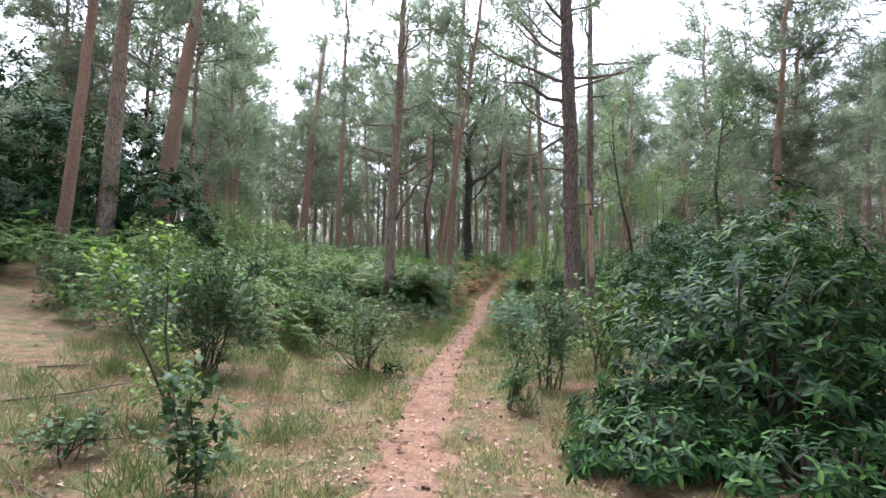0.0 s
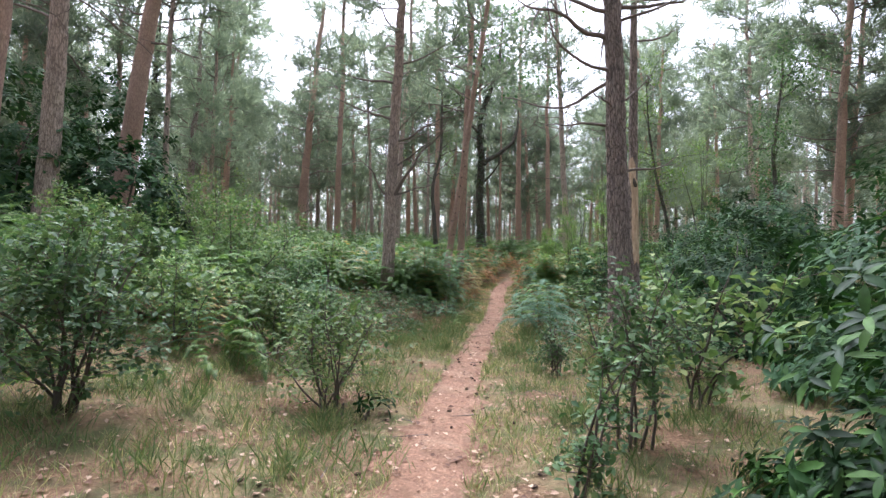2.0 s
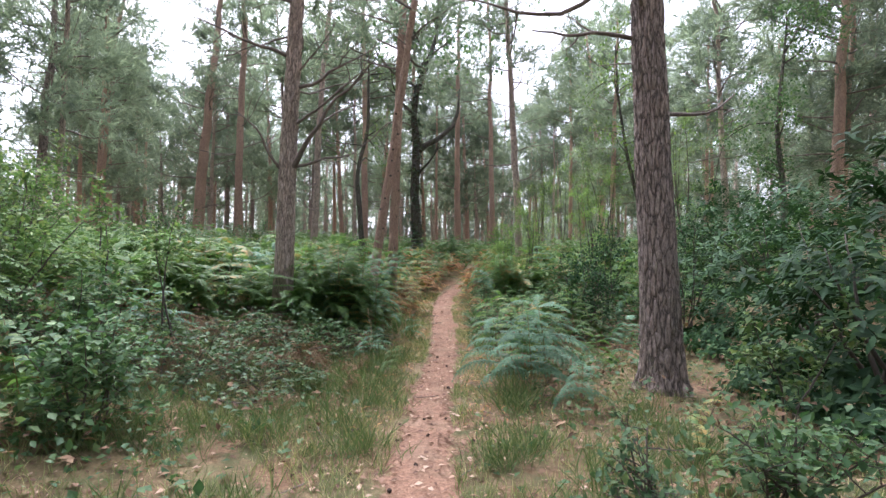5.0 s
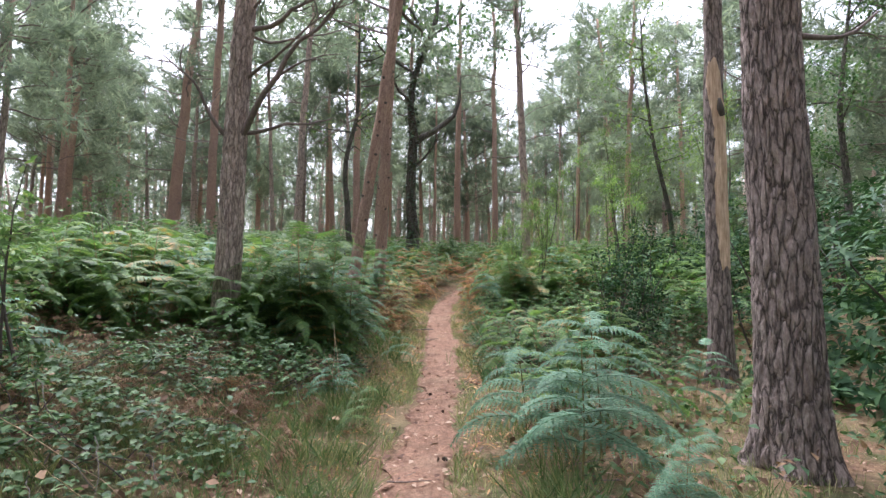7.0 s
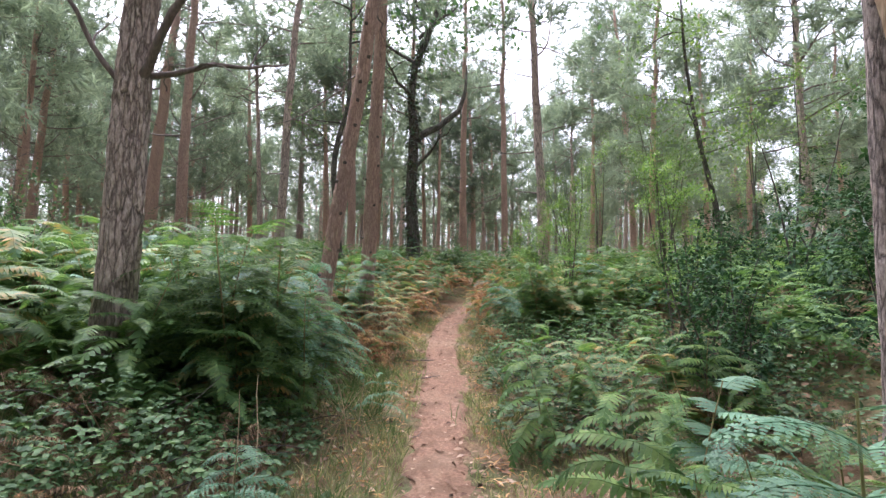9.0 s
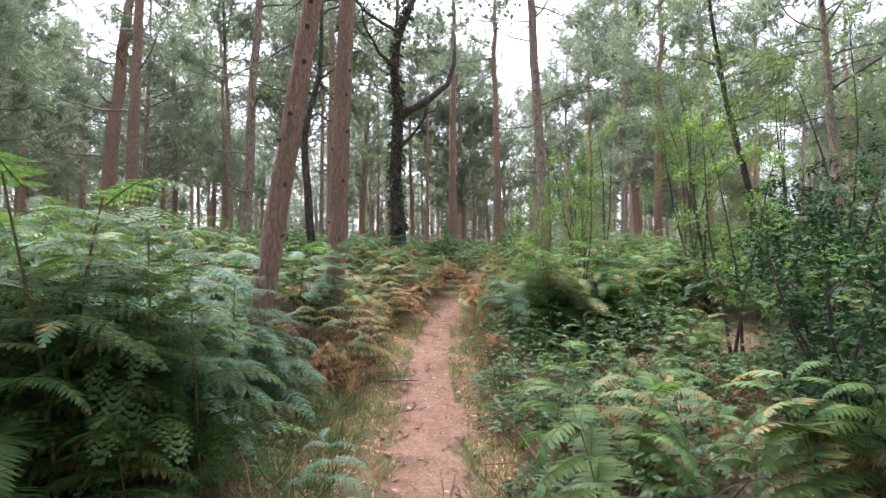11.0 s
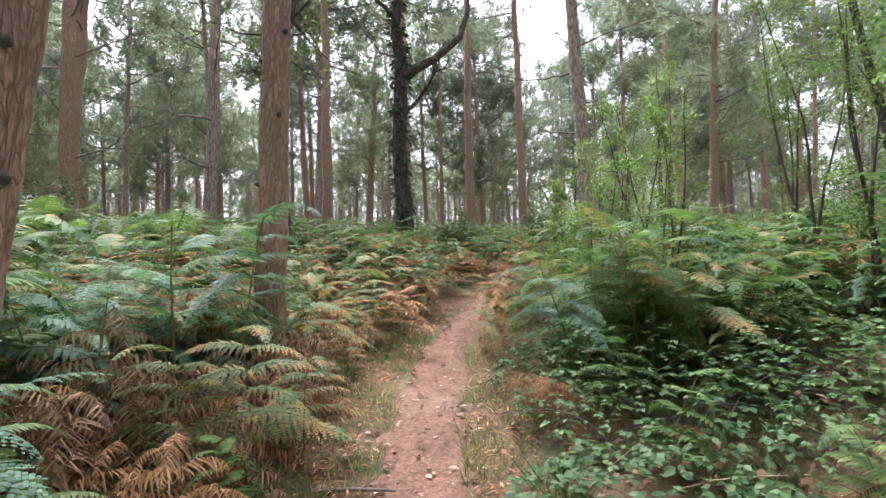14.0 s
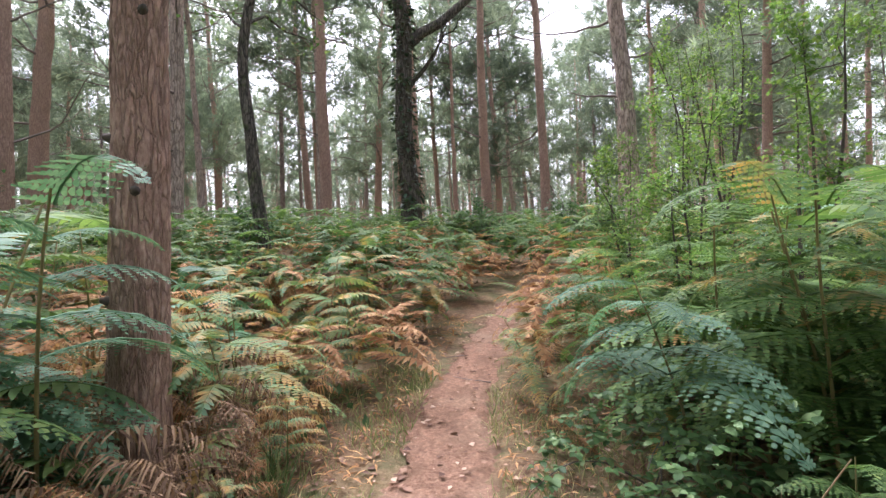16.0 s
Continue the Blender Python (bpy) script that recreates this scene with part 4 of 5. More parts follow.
bracken_bed("far_bracken", M_FERN, "sea of green bracken under the pines", 620, -16, 14, 27, 44, 0.9, 1.4)
bracken_bed("near_bracken_bed", M_FERN, "green bracken filling the slope under the pines", 420, -13, -3.8, 12, 28, 0.9, 1.4)
bracken_bed("far_turning_bracken", M_FERN_TURN, "yellowing bracken under the pines", 240, -9, 12, 25.5, 40, 0.6, 1.1, 0.7)
bracken_bed("far_rusty_bracken", M_FERN_DEAD, "rust-coloured dead bracken at the crest", 400, -3.5, 8, 24.5, 35, 0.45, 0.9, 0.42)
bracken_bed("slope_bracken", M_FERN, "thick green bracken round the pine feet", 125, -4.6, 0.0, 18.0, 21.2, 0.65, 1.3, 1.5, NEAR_FROND, 0.15)
bracken_bed("tall_bracken", M_FERN, "shoulder-high green bracken before the pines", 13, -1.4, -0.3, 18.3, 19.4, 1.4, 2.05, 1.5, FINE_FROND, 0.4)
bracken_bed("edge_bracken", M_FERN_BLUE, "blue-green bracken before a leaning pine", 17, -1.3, -0.05, 19.0, 20.7, 0.9, 1.25, 1.35, FINE_FROND, 0.35)
bracken_bed("foot_bracken", M_FERN_BLUE, "blue-green bracken before a straight pine", 15, -1.2, 0.35, 22.5, 23.4, 0.9, 1.4, 1.05, FINE_FROND, 0.35)
bracken_bed("withered_bracken", M_FERN_BROWN, "heap of withered dark brown bracken", 58, -1.2, 0.8, 21.2, 24.4, 0.45, 0.95, 0.72, DRY_FROND, 0.3)
bracken_bed("rusty_heap_bracken", M_FERN_DEAD, "rust-orange dead bracken among withered bracken", 34, -1.0, 0.85, 21.0, 24.6, 0.35, 0.8, 0.72, DRY_FROND, 0.3)
bracken_bed("withered_slope_bracken", M_FERN_BROWN, "withered bracken under green bracken", 150, -4.5, -0.2, 14.5, 18.5, 0.2, 0.45, 0.9, DRY_FROND)
bracken_bed("bank_bracken", M_FERN, "dense green bracken on the path's bank", 34, 3.0, 5.0, 22.9, 25.5, 0.8, 1.3, 1.25, FINE_FROND)
bracken_bed("side_bracken", M_FERN, "green bracken beside birch saplings", 260, 5.5, 15, 19, 30, 0.7, 1.2)

# ---- shrubs and saplings ----


def shrub(name, x, y, h, rx, mat, label, seed, stems=6, leaves=1400, leaf_size=(0.05, 0.09), template=None, bark=None, category="shrub", low=0.15, droop=0.0, group="", spread=1.0):
    """A bush: stems from one foot that fork into twigs, with leaves along the twigs."""
    rng = np.random.default_rng(seed)
    ob = thing(name, pose(x, y, gz(x, y) - 0.02), label, category, group)
    tips = []
    for s in range(stems):
        a = rng.uniform(0, 6.283)
        out = rng.uniform(0.15, 1.0)
        ln = h * rng.uniform(0.75, 1.05)
        st = wander(rng, (rng.normal() * 0.06, rng.normal() * 0.06, 0), (math.cos(a) * rx / h * out * spread, math.sin(a) * rx / h * out * spread, 1), ln, 10, 0.1 * min(1, 0.4 + 0.6 * spread), 0.02 + 0.1 * (1 - spread))
        ch = [tube(st, np.linspace(0.008 + 0.0045 * h, 0.003, 11), 5, False)]
        for b in range(7):
            i = int(rng.integers(int(10 * low) + 1, 10))
            d = unit(rng, 1)[0] * [1, 1, 0.5] + [0, 0, 0.35 - droop]
            tw = wander(rng, st[i], d, rx * rng.uniform(0.35, 0.9) * (1.1 - 0.05 * i), 7, 0.18, 0.02 - droop * 0.1)
            ch.append(tube(tw, np.linspace(0.0055, 0.0015, 8), 3, False))
            tips.append(tw[2:])
            for _ in range(2):
                j = int(rng.integers(2, 7))
                t2 = wander(rng, tw[j], tw[j] - tw[j - 1] + unit(rng, 1)[0] * 0.1, rx * rng.uniform(0.2, 0.45), 4, 0.25)
                ch.append(tube(t2, np.linspace(0.003, 0.001, 5), 3, False))
                tips.append(t2[1:])
        tips.append(st[6:])
        part("stem", as_mesh("stem", ch, bark or M_TWIG), ob)
    pts = np.concatenate(tips)
    idx = rng.integers(0, len(pts), leaves)
    pos = pts[idx] + rng.normal(size=(leaves, 3)) * 0.025 * (1 + rx)
    d = unit(rng, leaves) * [1, 1, 0.6]
    up = unit(rng, leaves) * 0.5 + [0, 0, 1.0]
    m, pp = frames_of(pos, d, up, rng.uniform(*leaf_size, leaves))
    part("foliage", as_mesh("foliage", [strew(template or LEAF_TINY, m, pp)], mat, False), ob)
    return ob


def rhododendron(x, y, rx, ry, h, whorls, seed, mat, label, leaf_len=(0.11, 0.17), inner=0.3, skirt=0.4, form=None, per=9, stems=14):
    """A dome of leathery leaves in whorls at the shoot ends, dark and open within."""
    rng = np.random.default_rng(seed)
    ob = thing("rhododendron", pose(x, y, gz(x, y) - 0.03), label, "shrub", "evergreen shrubs")
    d = unit(rng, whorls)
    d[:, 2] = np.abs(d[:, 2]) * 1.1 - skirt
    d /= np.linalg.norm(d, axis=1)[:, None]
    lump = 1 + 0.16 * np.sin(d[:, 0] * 5 + seed) * np.cos(d[:, 1] * 6) + 0.12 * np.sin(d[:, 2] * 9 + d[:, 0] * 4)
    rad = lump * rng.uniform(1 - inner, 1.04, whorls)
    pos = d * rad[:, None] * [rx, ry, h]
    pos[:, 2] = np.maximum(pos[:, 2], 0.08 + rng.uniform(0, 0.15, whorls))
    nrm = d / np.array([rx, ry, h])
    nrm /= np.linalg.norm(nrm, axis=1)[:, None]
    axis = nrm * 0.8 + [0, 0, 0.75] + rng.normal(size=(whorls, 3)) * 0.25
    axis /= np.linalg.norm(axis, axis=1)[:, None]
    ch = []
    tangent = np.cross(axis, unit(rng, whorls))
    tangent /= np.linalg.norm(tangent, axis=1)[:, None]
    other = np.cross(axis, tangent)
    for k in range(per):
        a = k / per * 6.283 * 2 + rng.uniform(-0.35, 0.35, whorls)
        lift = 0.55 * (k / per) - 0.12 + rng.normal(size=whorls) * 0.15
        f = tangent * np.cos(a)[:, None] + other * np.sin(a)[:, None] + axis * lift[:, None]
        m, pp = frames_of(pos + axis * 0.01 * k, f, axis, rng.uniform(*leaf_len, whorls) * (1 - 0.25 * k / per))
        ch.append(strew(form or LEAF_LONG, m, pp))
    part("foliage", as_mesh("foliage", ch, mat, True), ob)
    for k in range(stems):
        a, o = rng.uniform(0, 6.283), rng.uniform(0.3, 0.85)
        st = wander(rng, (rng.normal() * 0.15, rng.normal() * 0.15, 0), (math.cos(a) * rx * o, math.sin(a) * ry * o, h * 0.7), h * rng.uniform(0.6, 0.95), 8, 0.12, 0.03)
        part("stem", as_mesh("stem", [tube(st, np.linspace(0.035, 0.008, 9), 6)], M_TWIG), ob)
    return ob


rhododendron(3.5, 5.9, 1.75, 1.4, 2.3, 1350, 1, M_RHODO, "large glossy green rhododendron bush beside the path", (0.12, 0.19), 0.42)
rhododendron(1.8, 4.75, 0.72, 0.55, 0.7, 190, 2, M_RHODO, "low glossy green rhododendron skirt beside the path", (0.1, 0.15), 0.45)
rhododendron(2.9, 4.25, 0.8, 0.5, 0.55, 150, 3, M_RHODO, "low spreading rhododendron shoots beside the path", (0.1, 0.15), 0.45)
rhododendron(-0.72, 8.45, 0.16, 0.16, 0.2, 9, 5, M_RHODO, "small glossy evergreen seedling beside the path", (0.09, 0.13), 0.3, per=7, stems=2)
for i, (x, y, rx, ry, h) in enumerate(((5.5, 13.2, 1.4, 1.8, 2.5), (7.0, 16.2, 2.0, 2.2, 2.7), (9.3, 20.5, 2.6, 2.2, 2.7), (5.6, 9.4, 1.5, 1.6, 2.6), (11, 25, 2.6, 2.0, 2.6), (8.4, 13.2, 2.0, 2.0, 3.2), (13, 17, 3, 2.4, 3.0))):
    rhododendron(x, y, rx, ry, h, 900, 10 + i, M_HOLLY, "dark evergreen shrub bank under the pines", (0.15, 0.22), 0.2, form=LEAF_LONG_FAR, per=8, stems=6)
for i, (x, y, rx, ry, h) in enumerate(((-12.4, 17.6, 2.4, 1.6, 4.6), (-9.4, 18.3, 1.9, 1.3, 3.0), (-15, 18.6, 2.6, 2.0, 6.5), (-12.5, 22.5, 2.4, 2.0, 6.0), (-17.5, 24, 3, 2.4, 8.0), (-13.2, 14.2, 1.6, 1.5, 3.4))):
    rhododendron(x, y, rx, ry, h, 620, 30 + i, M_HOLLY, "tall dark evergreen thicket under the pines", (0.26, 0.4), 0.2, form=LEAF_LONG_FAR, per=8, stems=6)

shrub("bush", -3.3, 7.8, 1.9, 1.15, M_SHRUB_DARK, "leafy dull green bush on the grassy edge", 50, 9, 3200, (0.06, 0.1))
shrub("sapling", -2.6, 5.6, 2.5, 0.5, M_BIRCH, "tall thin sapling with sparse yellow-green leaves", 251, 2, 420, (0.06, 0.1), LEAF_OVAL, category="sapling")
shrub("sapling", -1.75, 3.9, 0.95, 0.45, M_SHRUB_DARK, "thin young broadleaf sapling with sparse leaves", 51, 3, 420, (0.06, 0.11), LEAF_OVAL, category="sapling")
shrub("sapling", -2.9, 4.3, 0.5, 0.4, M_SHRUB_DARK, "small leafy seedling in grass and litter", 151, 4, 260, (0.05, 0.08), LEAF_OVAL, category="sapling")
shrub("bush", -1.22, 8.75, 1.1, 0.9, M_SHRUB, "small twiggy bush with light green leaves", 52, 9, 1500, (0.045, 0.075), LEAF_OVAL)
shrub("sapling", 0.85, 6.6, 1.2, 0.4, M_SHRUB_DARK, "thin leafy sapling at the path's edge", 53, 3, 420, (0.05, 0.08), LEAF_OVAL, category="sapling")
shrub("bush", 1.5, 7.6, 1.5, 0.75, M_SHRUB_DARK, "slender leafy bush at the path's edge", 54, 6, 950, (0.05, 0.09), LEAF_OVAL)
shrub("bush", 2.45, 8.8, 1.7, 0.75, M_SHRUB, "young hazel bush with broad light leaves", 55, 5, 480, (0.09, 0.15), LEAF_OVAL)
shrub("bush", 1.45, 10.8, 0.75, 0.45, M_SHRUB_DARK, "low dull green bush near a pine", 56, 6, 600, (0.04, 0.07))
shrub("bush", 2.3, 11.0, 0.8, 0.6, M_SHRUB_DARK, "low dark green bush near a pine", 156, 6, 800, (0.05, 0.08))
shrub("bush", 3.2, 10.6, 1.0, 0.6, M_SHRUB_DARK, "dull green bush near a pine", 157, 6, 900, (0.05, 0.08))
for i, (x, y, h, w, mat) in enumerate(((-3.9, 11.0, 1.5, 1.1, 0), (-2.3, 12.8, 1.0, 0.9, 1), (-5.3, 9.6, 1.5, 1.1, 1), (-6.2, 12.0, 1.8, 1.2, 0), (-2.6, 11.2, 1.1, 0.8, 0), (-7.8, 11.5, 1.4, 1.1, 1), (-5.0, 14.5, 1.7, 1.2, 0),
                                        (-7.5, 15.0, 1.8, 1.3, 0), (-6.3, 18.0, 2.4, 1.4, 0), (-8.2, 21.5, 2.6, 1.6, 0), (-6.0, 24.0, 2.4, 1.5, 1), (-3.4, 14.4, 1.2, 0.9, 1))):
    shrub("bush", x, y, h, w, (M_SHRUB, M_SHRUB_DARK)[mat], "leafy green bush among bracken", 160 + i, 6, 1700, (0.06, 0.1), group="bushes in the bracken")
for i, (x, y, h, w) in enumerate(((-5.0, 13.0, 2.4, 0.6), (-2.7, 15.6, 2.3, 0.5), (-7.2, 13.4, 2.2, 0.6), (-4.2, 17.0, 2.4, 0.6), (3.9, 12.9, 1.3, 0.5))):
    shrub("sapling", x, y, h, w, M_SHRUB, "thin young tree with a dark stem", 180 + i, 2, 420, (0.06, 0.1), category="sapling")
for i, (x, y, h, w) in enumerate(((4.4, 24.6, 3.3, 0.9), (5.6, 27.5, 4.2, 1.2), (6.4, 24.0, 4.0, 1.2), (4.2, 27.2, 2.6, 0.9), (8.4, 28, 5.0, 1.5), (5.2, 21.6, 3.4, 0.8), (7.6, 31, 5.0, 1.6), (9.5, 24.5, 5.4, 1.6), (7.4, 26.2, 5.0, 1.3),
                                 (11.5, 28.5, 5.5, 1.8), (6.2, 29.8, 4.0, 1.3), (4.0, 25.4, 2.2, 0.8))):
    shrub("sapling", x, y, h, w, M_BIRCH, "feathery light green birch sapling", 60 + i, 3, 3200, (0.032, 0.06), category="sapling", group="birch saplings", spread=0.35)
for i, (x, y, h, w) in enumerate(((-4.7, 15.2, 2.4, 1.0), (-5.9, 16.8, 2.9, 1.2), (-7.4, 19.5, 3.2, 1.4))):
    shrub("bush", x, y, h, w, M_SHRUB, "light green broadleaf bush beside bracken", 260 + i, 5, 1900, (0.06, 0.1), LEAF_OVAL, group="broadleaf bushes on the slope")
for i, (x, y, h, w) in enumerate(((4.0, 18.4, 1.7, 0.7), (5.2, 20.2, 2.4, 1.0), (5.9, 18.2, 2.5, 1.1))):
    shrub("holly", x, y, h, w, M_HOLLY, "young holly with small dark leaves", 80 + i, 5, 2400, (0.05, 0.08), category="shrub", group="hollies")
for i, (x, y, h, w) in enumerate(((-1.2, 30.5, 1.4, 1.0), (5.5, 33, 1.5, 1.2), (-5, 29, 1.8, 1.4), (3.2, 33.0, 1.3, 1.1))):
    shrub("bush", x, y, h, w, M_SHRUB_DARK, "low dark bush among the far bracken", 220 + i, 6, 1300, (0.07, 0.11), group="bushes in the far bracken")


def small_tree(x, y, h, r, line, label, seed, mat, leaves, ivy=0):
    """A slender broadleaf tree with a crooked stem, thin limbs and a loose crown."""
    rng = np.random.default_rng(seed)
    ob = thing("young_tree", pose(x, y, gz(x, y) - 0.03), label, "tree")
    line = np.array(line, float)
    t = np.linspace(0, 1, 26)
    zz = np.interp(t, line[:, 2] / h, line[:, 2])
    st = np.stack([np.interp(zz, line[:, 2], line[:, 0]), np.interp(zz, line[:, 2], line[:, 1]), zz], 1)
    st[1:-1] = (st[:-2] + st[1:-1] + st[2:]) / 3
    part("trunk", as_mesh("trunk", [tube(st, r * (1 - 0.8 * t) + 0.008, 10)], M_BARK_DARK), ob)
    tips = []
    for k in range(11):
        i = int(rng.integers(9, 25))
        a = rng.uniform(0, 6.283)
        tw = wander(rng, st[i], (math.cos(a), math.sin(a), rng.uniform(0.1, 0.9)), h * rng.uniform(0.12, 0.26), 7, 0.16, 0.03)
        part("limb", as_mesh("limb", [tube(tw, np.linspace(r * 0.3, 0.004, 8), 5, False)], M_BARK_DARK), ob)
        tips.append(tw[2:])
    pts = np.concatenate(tips)
    pos = pts[rng.integers(0, len(pts), leaves)] + rng.normal(size=(leaves, 3)) * 0.28
    m, pp = frames_of(pos, unit(rng, leaves), unit(rng, leaves) * 0.5 + [0, 0, 1.0], rng.uniform(0.07, 0.13, leaves))
    part("crown", as_mesh("crown", [strew(LEAF_TINY, m, pp)], mat, False), ob)
    if ivy:
        z, a = rng.uniform(0.1, h * 0.8, ivy), rng.uniform(0, 6.283, ivy)
        rr = r * (1 - 0.8 * z / h) + 0.03
        pos = np.stack([np.interp(z, st[:, 2], st[:, 0]) + np.cos(a) * rr, np.interp(z, st[:, 2], st[:, 1]) + np.sin(a) * rr, z], 1)
        m, pp = frames_of(pos, np.stack([np.cos(a), np.sin(a), rng.uniform(-1, 0.3, ivy)], 1), np.tile([0.1, 0.1, 1.0], (ivy, 1)), rng.uniform(0.1, 0.22, ivy))
        part("ivy", as_mesh("ivy", [strew(LEAF_TINY, m, pp)], M_IVY), ob, "dark green ivy leaves")
    return ob


small_tree(-0.75, 30.0, 9, 0.115, [(0, 0, 0), (-0.05, 0, 0.8), (-0.18, 0, 1.7), (-0.2, 0, 2.6), (-0.34, 0, 3.4), (-0.25, 0, 4.4), (0.1, 0, 5.6), (0.1, 0, 9)], "slender crooked dark young tree in bracken", 301, M_SHRUB, 700)
small_tree(-16.8, 33, 13, 0.3, [(0, 0, 0), (0.3, 0, 4), (0.1, 0, 8), (0.4, 0, 13)], "tall dark tree thickly grown with ivy", 302, M_HOLLY, 1200, 1500)
small_tree(9.2, 26.5, 8, 0.08, [(0, 0, 0), (-0.2, 0, 2), (-0.7, 0, 4), (-1.0, 0, 6), (-1.1, 0, 8)], "slender leaning dark young tree", 303, M_BIRCH, 1600)
small_tree(11.2, 22.5, 7, 0.1, [(0, 0, 0), (0.1, 0, 2), (-0.1, 0, 4), (0.3, 0, 7)], "broadleaf tree with dense dull leaves", 304, M_SHRUB_DARK, 3000)
small_tree(15.0, 10.5, 9, 0.14, [(0, 0, 0), (0.1, 0, 3), (-0.2, 0, 6), (0.1, 0, 9)], "broadleaf tree with dense dark leaves", 305, M_SHRUB_DARK, 3200)

# ---- brambles ----


def bramble(x, y, rx, ry, h, seed, leaves=420):
    """A mound of arching shoots with leaves in threes."""
    rng = np.random.default_rng(seed)
    ob = thing("bramble", pose(x, y, gz(x, y) - 0.01), "low bramble tangle with dark green leaves in threes", "bramble", "brambles")
    lines = []
    for k in range(12):
        a = rng.uniform(0, 6.283)
        st = wander(rng, (rng.normal() * rx * 0.3, rng.normal() * ry * 0.3, 0), (math.cos(a) * 0.8, math.sin(a) * 0.8, 1.1), max(rx, h) * rng.uniform(0.9, 1.5), 10, 0.13, -0.16)
        st[:, 0] = np.clip(st[:, 0], -rx * 1.1, rx * 1.1)
        st[:, 1] = np.clip(st[:, 1], -ry * 1.1, ry * 1.1)
        st[:, 2] = np.clip(st[:, 2], 0.02, h * 1.1)
        lines.append(st)
        part("shoot", as_mesh("shoot", [tube(st, np.linspace(0.006, 0.002, 11), 5, False)], M_TWIG), ob)
    u, a = np.sqrt(rng.uniform(0, 1, leaves)), rng.uniform(0, 6.283, leaves)
    top = h * (1 - 0.75 * u ** 2) * (0.85 + 0.2 * np.sin(a * 3 + seed))
    pos = np.stack([u * rx * np.cos(a), u * ry * np.sin(a), top * rng.uniform(0.45, 1.02, leaves) + 0.03], 1)
    az = rng.uniform(0, 6.283, leaves)
    s = rng.uniform(0.036, 0.07, leaves)
    ch = []
    up = unit(rng, leaves) * 0.45 + [0, 0, 1.0]
    for da, ks in ((0, 1.0), (1.25, 0.85), (-1.25, 0.85)):
        d = np.stack([np.cos(az + da), np.sin(az + da), rng.uniform(-0.35, 0.25, leaves)], 1)
        m, pp = frames_of(pos, d, up, s * ks)
        ch.append(strew(BRAMBLE_LEAF, m, pp))
    part("foliage", as_mesh("foliage", ch, M_BRAMBLE, False), ob)
    return ob


BRAMBLE_LEAF = leaf(0.72, 0.08, 0.18, (0.85, 1.0, 0.65))
for i, (x, y, rx, ry, h) in enumerate(((2.7, 21.2, 0.8, 1.0, 0.55), (3.2, 22.6, 1.0, 1.0, 0.8), (4.2, 21.8, 1.0, 1.0, 0.9), (3.0, 23.6, 0.8, 0.8, 0.75), (-0.8, 16.8, 0.9, 0.9, 0.6), (-1.5, 17.6, 1.0, 0.9, 0.7),
                                        (-0.4, 17.9, 0.6, 0.7, 0.45), (-2.1, 16.4, 1.0, 1.0, 0.7), (2.4, 18.3, 0.8, 0.9, 0.5), (-2.5, 14.9, 1.1, 1.0, 0.6), (-1.5, 14.7, 0.9, 0.9, 0.5), (3.0, 19.6, 0.8, 0.9, 0.65),
                                        (-3.6, 15.4, 1.1, 1.0, 0.8), (4.8, 23.4, 1.2, 1.0, 0.9), (3.4, 12.2, 0.5, 0.5, 0.2), (2.3, 20.1, 0.5, 0.7, 0.4), (4.0, 17.9, 0.7, 0.8, 0.5), (4.9, 19.2, 0.9, 0.9, 0.7), (5.6, 20.6, 1.0, 0.9, 0.8), (4.0, 20.3, 0.8, 0.8, 0.6))):
    bramble(x, y, rx, ry, h, 200 + i, int(400 * rx * ry + 240))

# ---- grass, litter, cones ----
gr = np.random.default_rng(77)


def strip_points(rng, n, lo, hi, near, far):
    """Points on both sides of the path, between two distances from its middle."""
    y = rng.uniform(lo, hi, n)
    off = (near + (far - near) * rng.uniform(0, 1, n) ** 1.4) * rng.choice([-1, 1], n)
    x = path_x(y) + off
    return x, y


gx_, gy_ = strip_points(gr, 120000, 1.5, 26, 0.27, 4.2)
clump = hum(gx_, gy_, 2.2, 3) + 0.5 * hum(gx_, gy_, 6, 1)
keep = clump > -0.2
gx_, gy_ = gx_[keep], gy_[keep]
n = len(gx_)
gpos = np.stack([gx_, gy_, ground_z(gx_, gy_) - 0.005], 1)
tilt = unit(gr, n) * [0.6, 0.6, 0.1] + [0, 0, 0.9]
gm, gp = frames_of(gpos, tilt, unit(gr, n), gr.uniform(0.035, 0.13, n) * (1 + 0.7 * np.clip(clump[keep], 0, 1)))
gm[:, :, 0] *= 1.5
tagged(new("grass", as_mesh("grass", [strew(LEAF_BLADE, gm, gp)], M_GRASS, False)), "thin straw-green woodland grass beside the path", "grass", kind="stuff")

# taller tufts
tc = np.concatenate([np.stack([gr.uniform(-5.5, -0.7, 150), gr.uniform(2.6, 12, 150)], 1), np.stack([gr.uniform(0.75, 2.8, 70), gr.uniform(4.5, 14, 70)], 1), np.stack([gr.uniform(-1.2, 2.6, 90), gr.uniform(12, 24, 90)], 1), np.stack([gr.uniform(-4, 0.4, 120), gr.uniform(12.5, 17.8, 120)], 1)])
tc = tc[np.abs(tc[:, 0] - path_x(tc[:, 1])) > 0.5]
per = 110
tx = np.repeat(tc[:, 0], per) + gr.normal(size=len(tc) * per) * np.repeat(gr.uniform(0.05, 0.2, len(tc)), per)
ty = np.repeat(tc[:, 1], per) + gr.normal(size=len(tc) * per) * np.repeat(gr.uniform(0.05, 0.2, len(tc)), per)
n = len(tx)
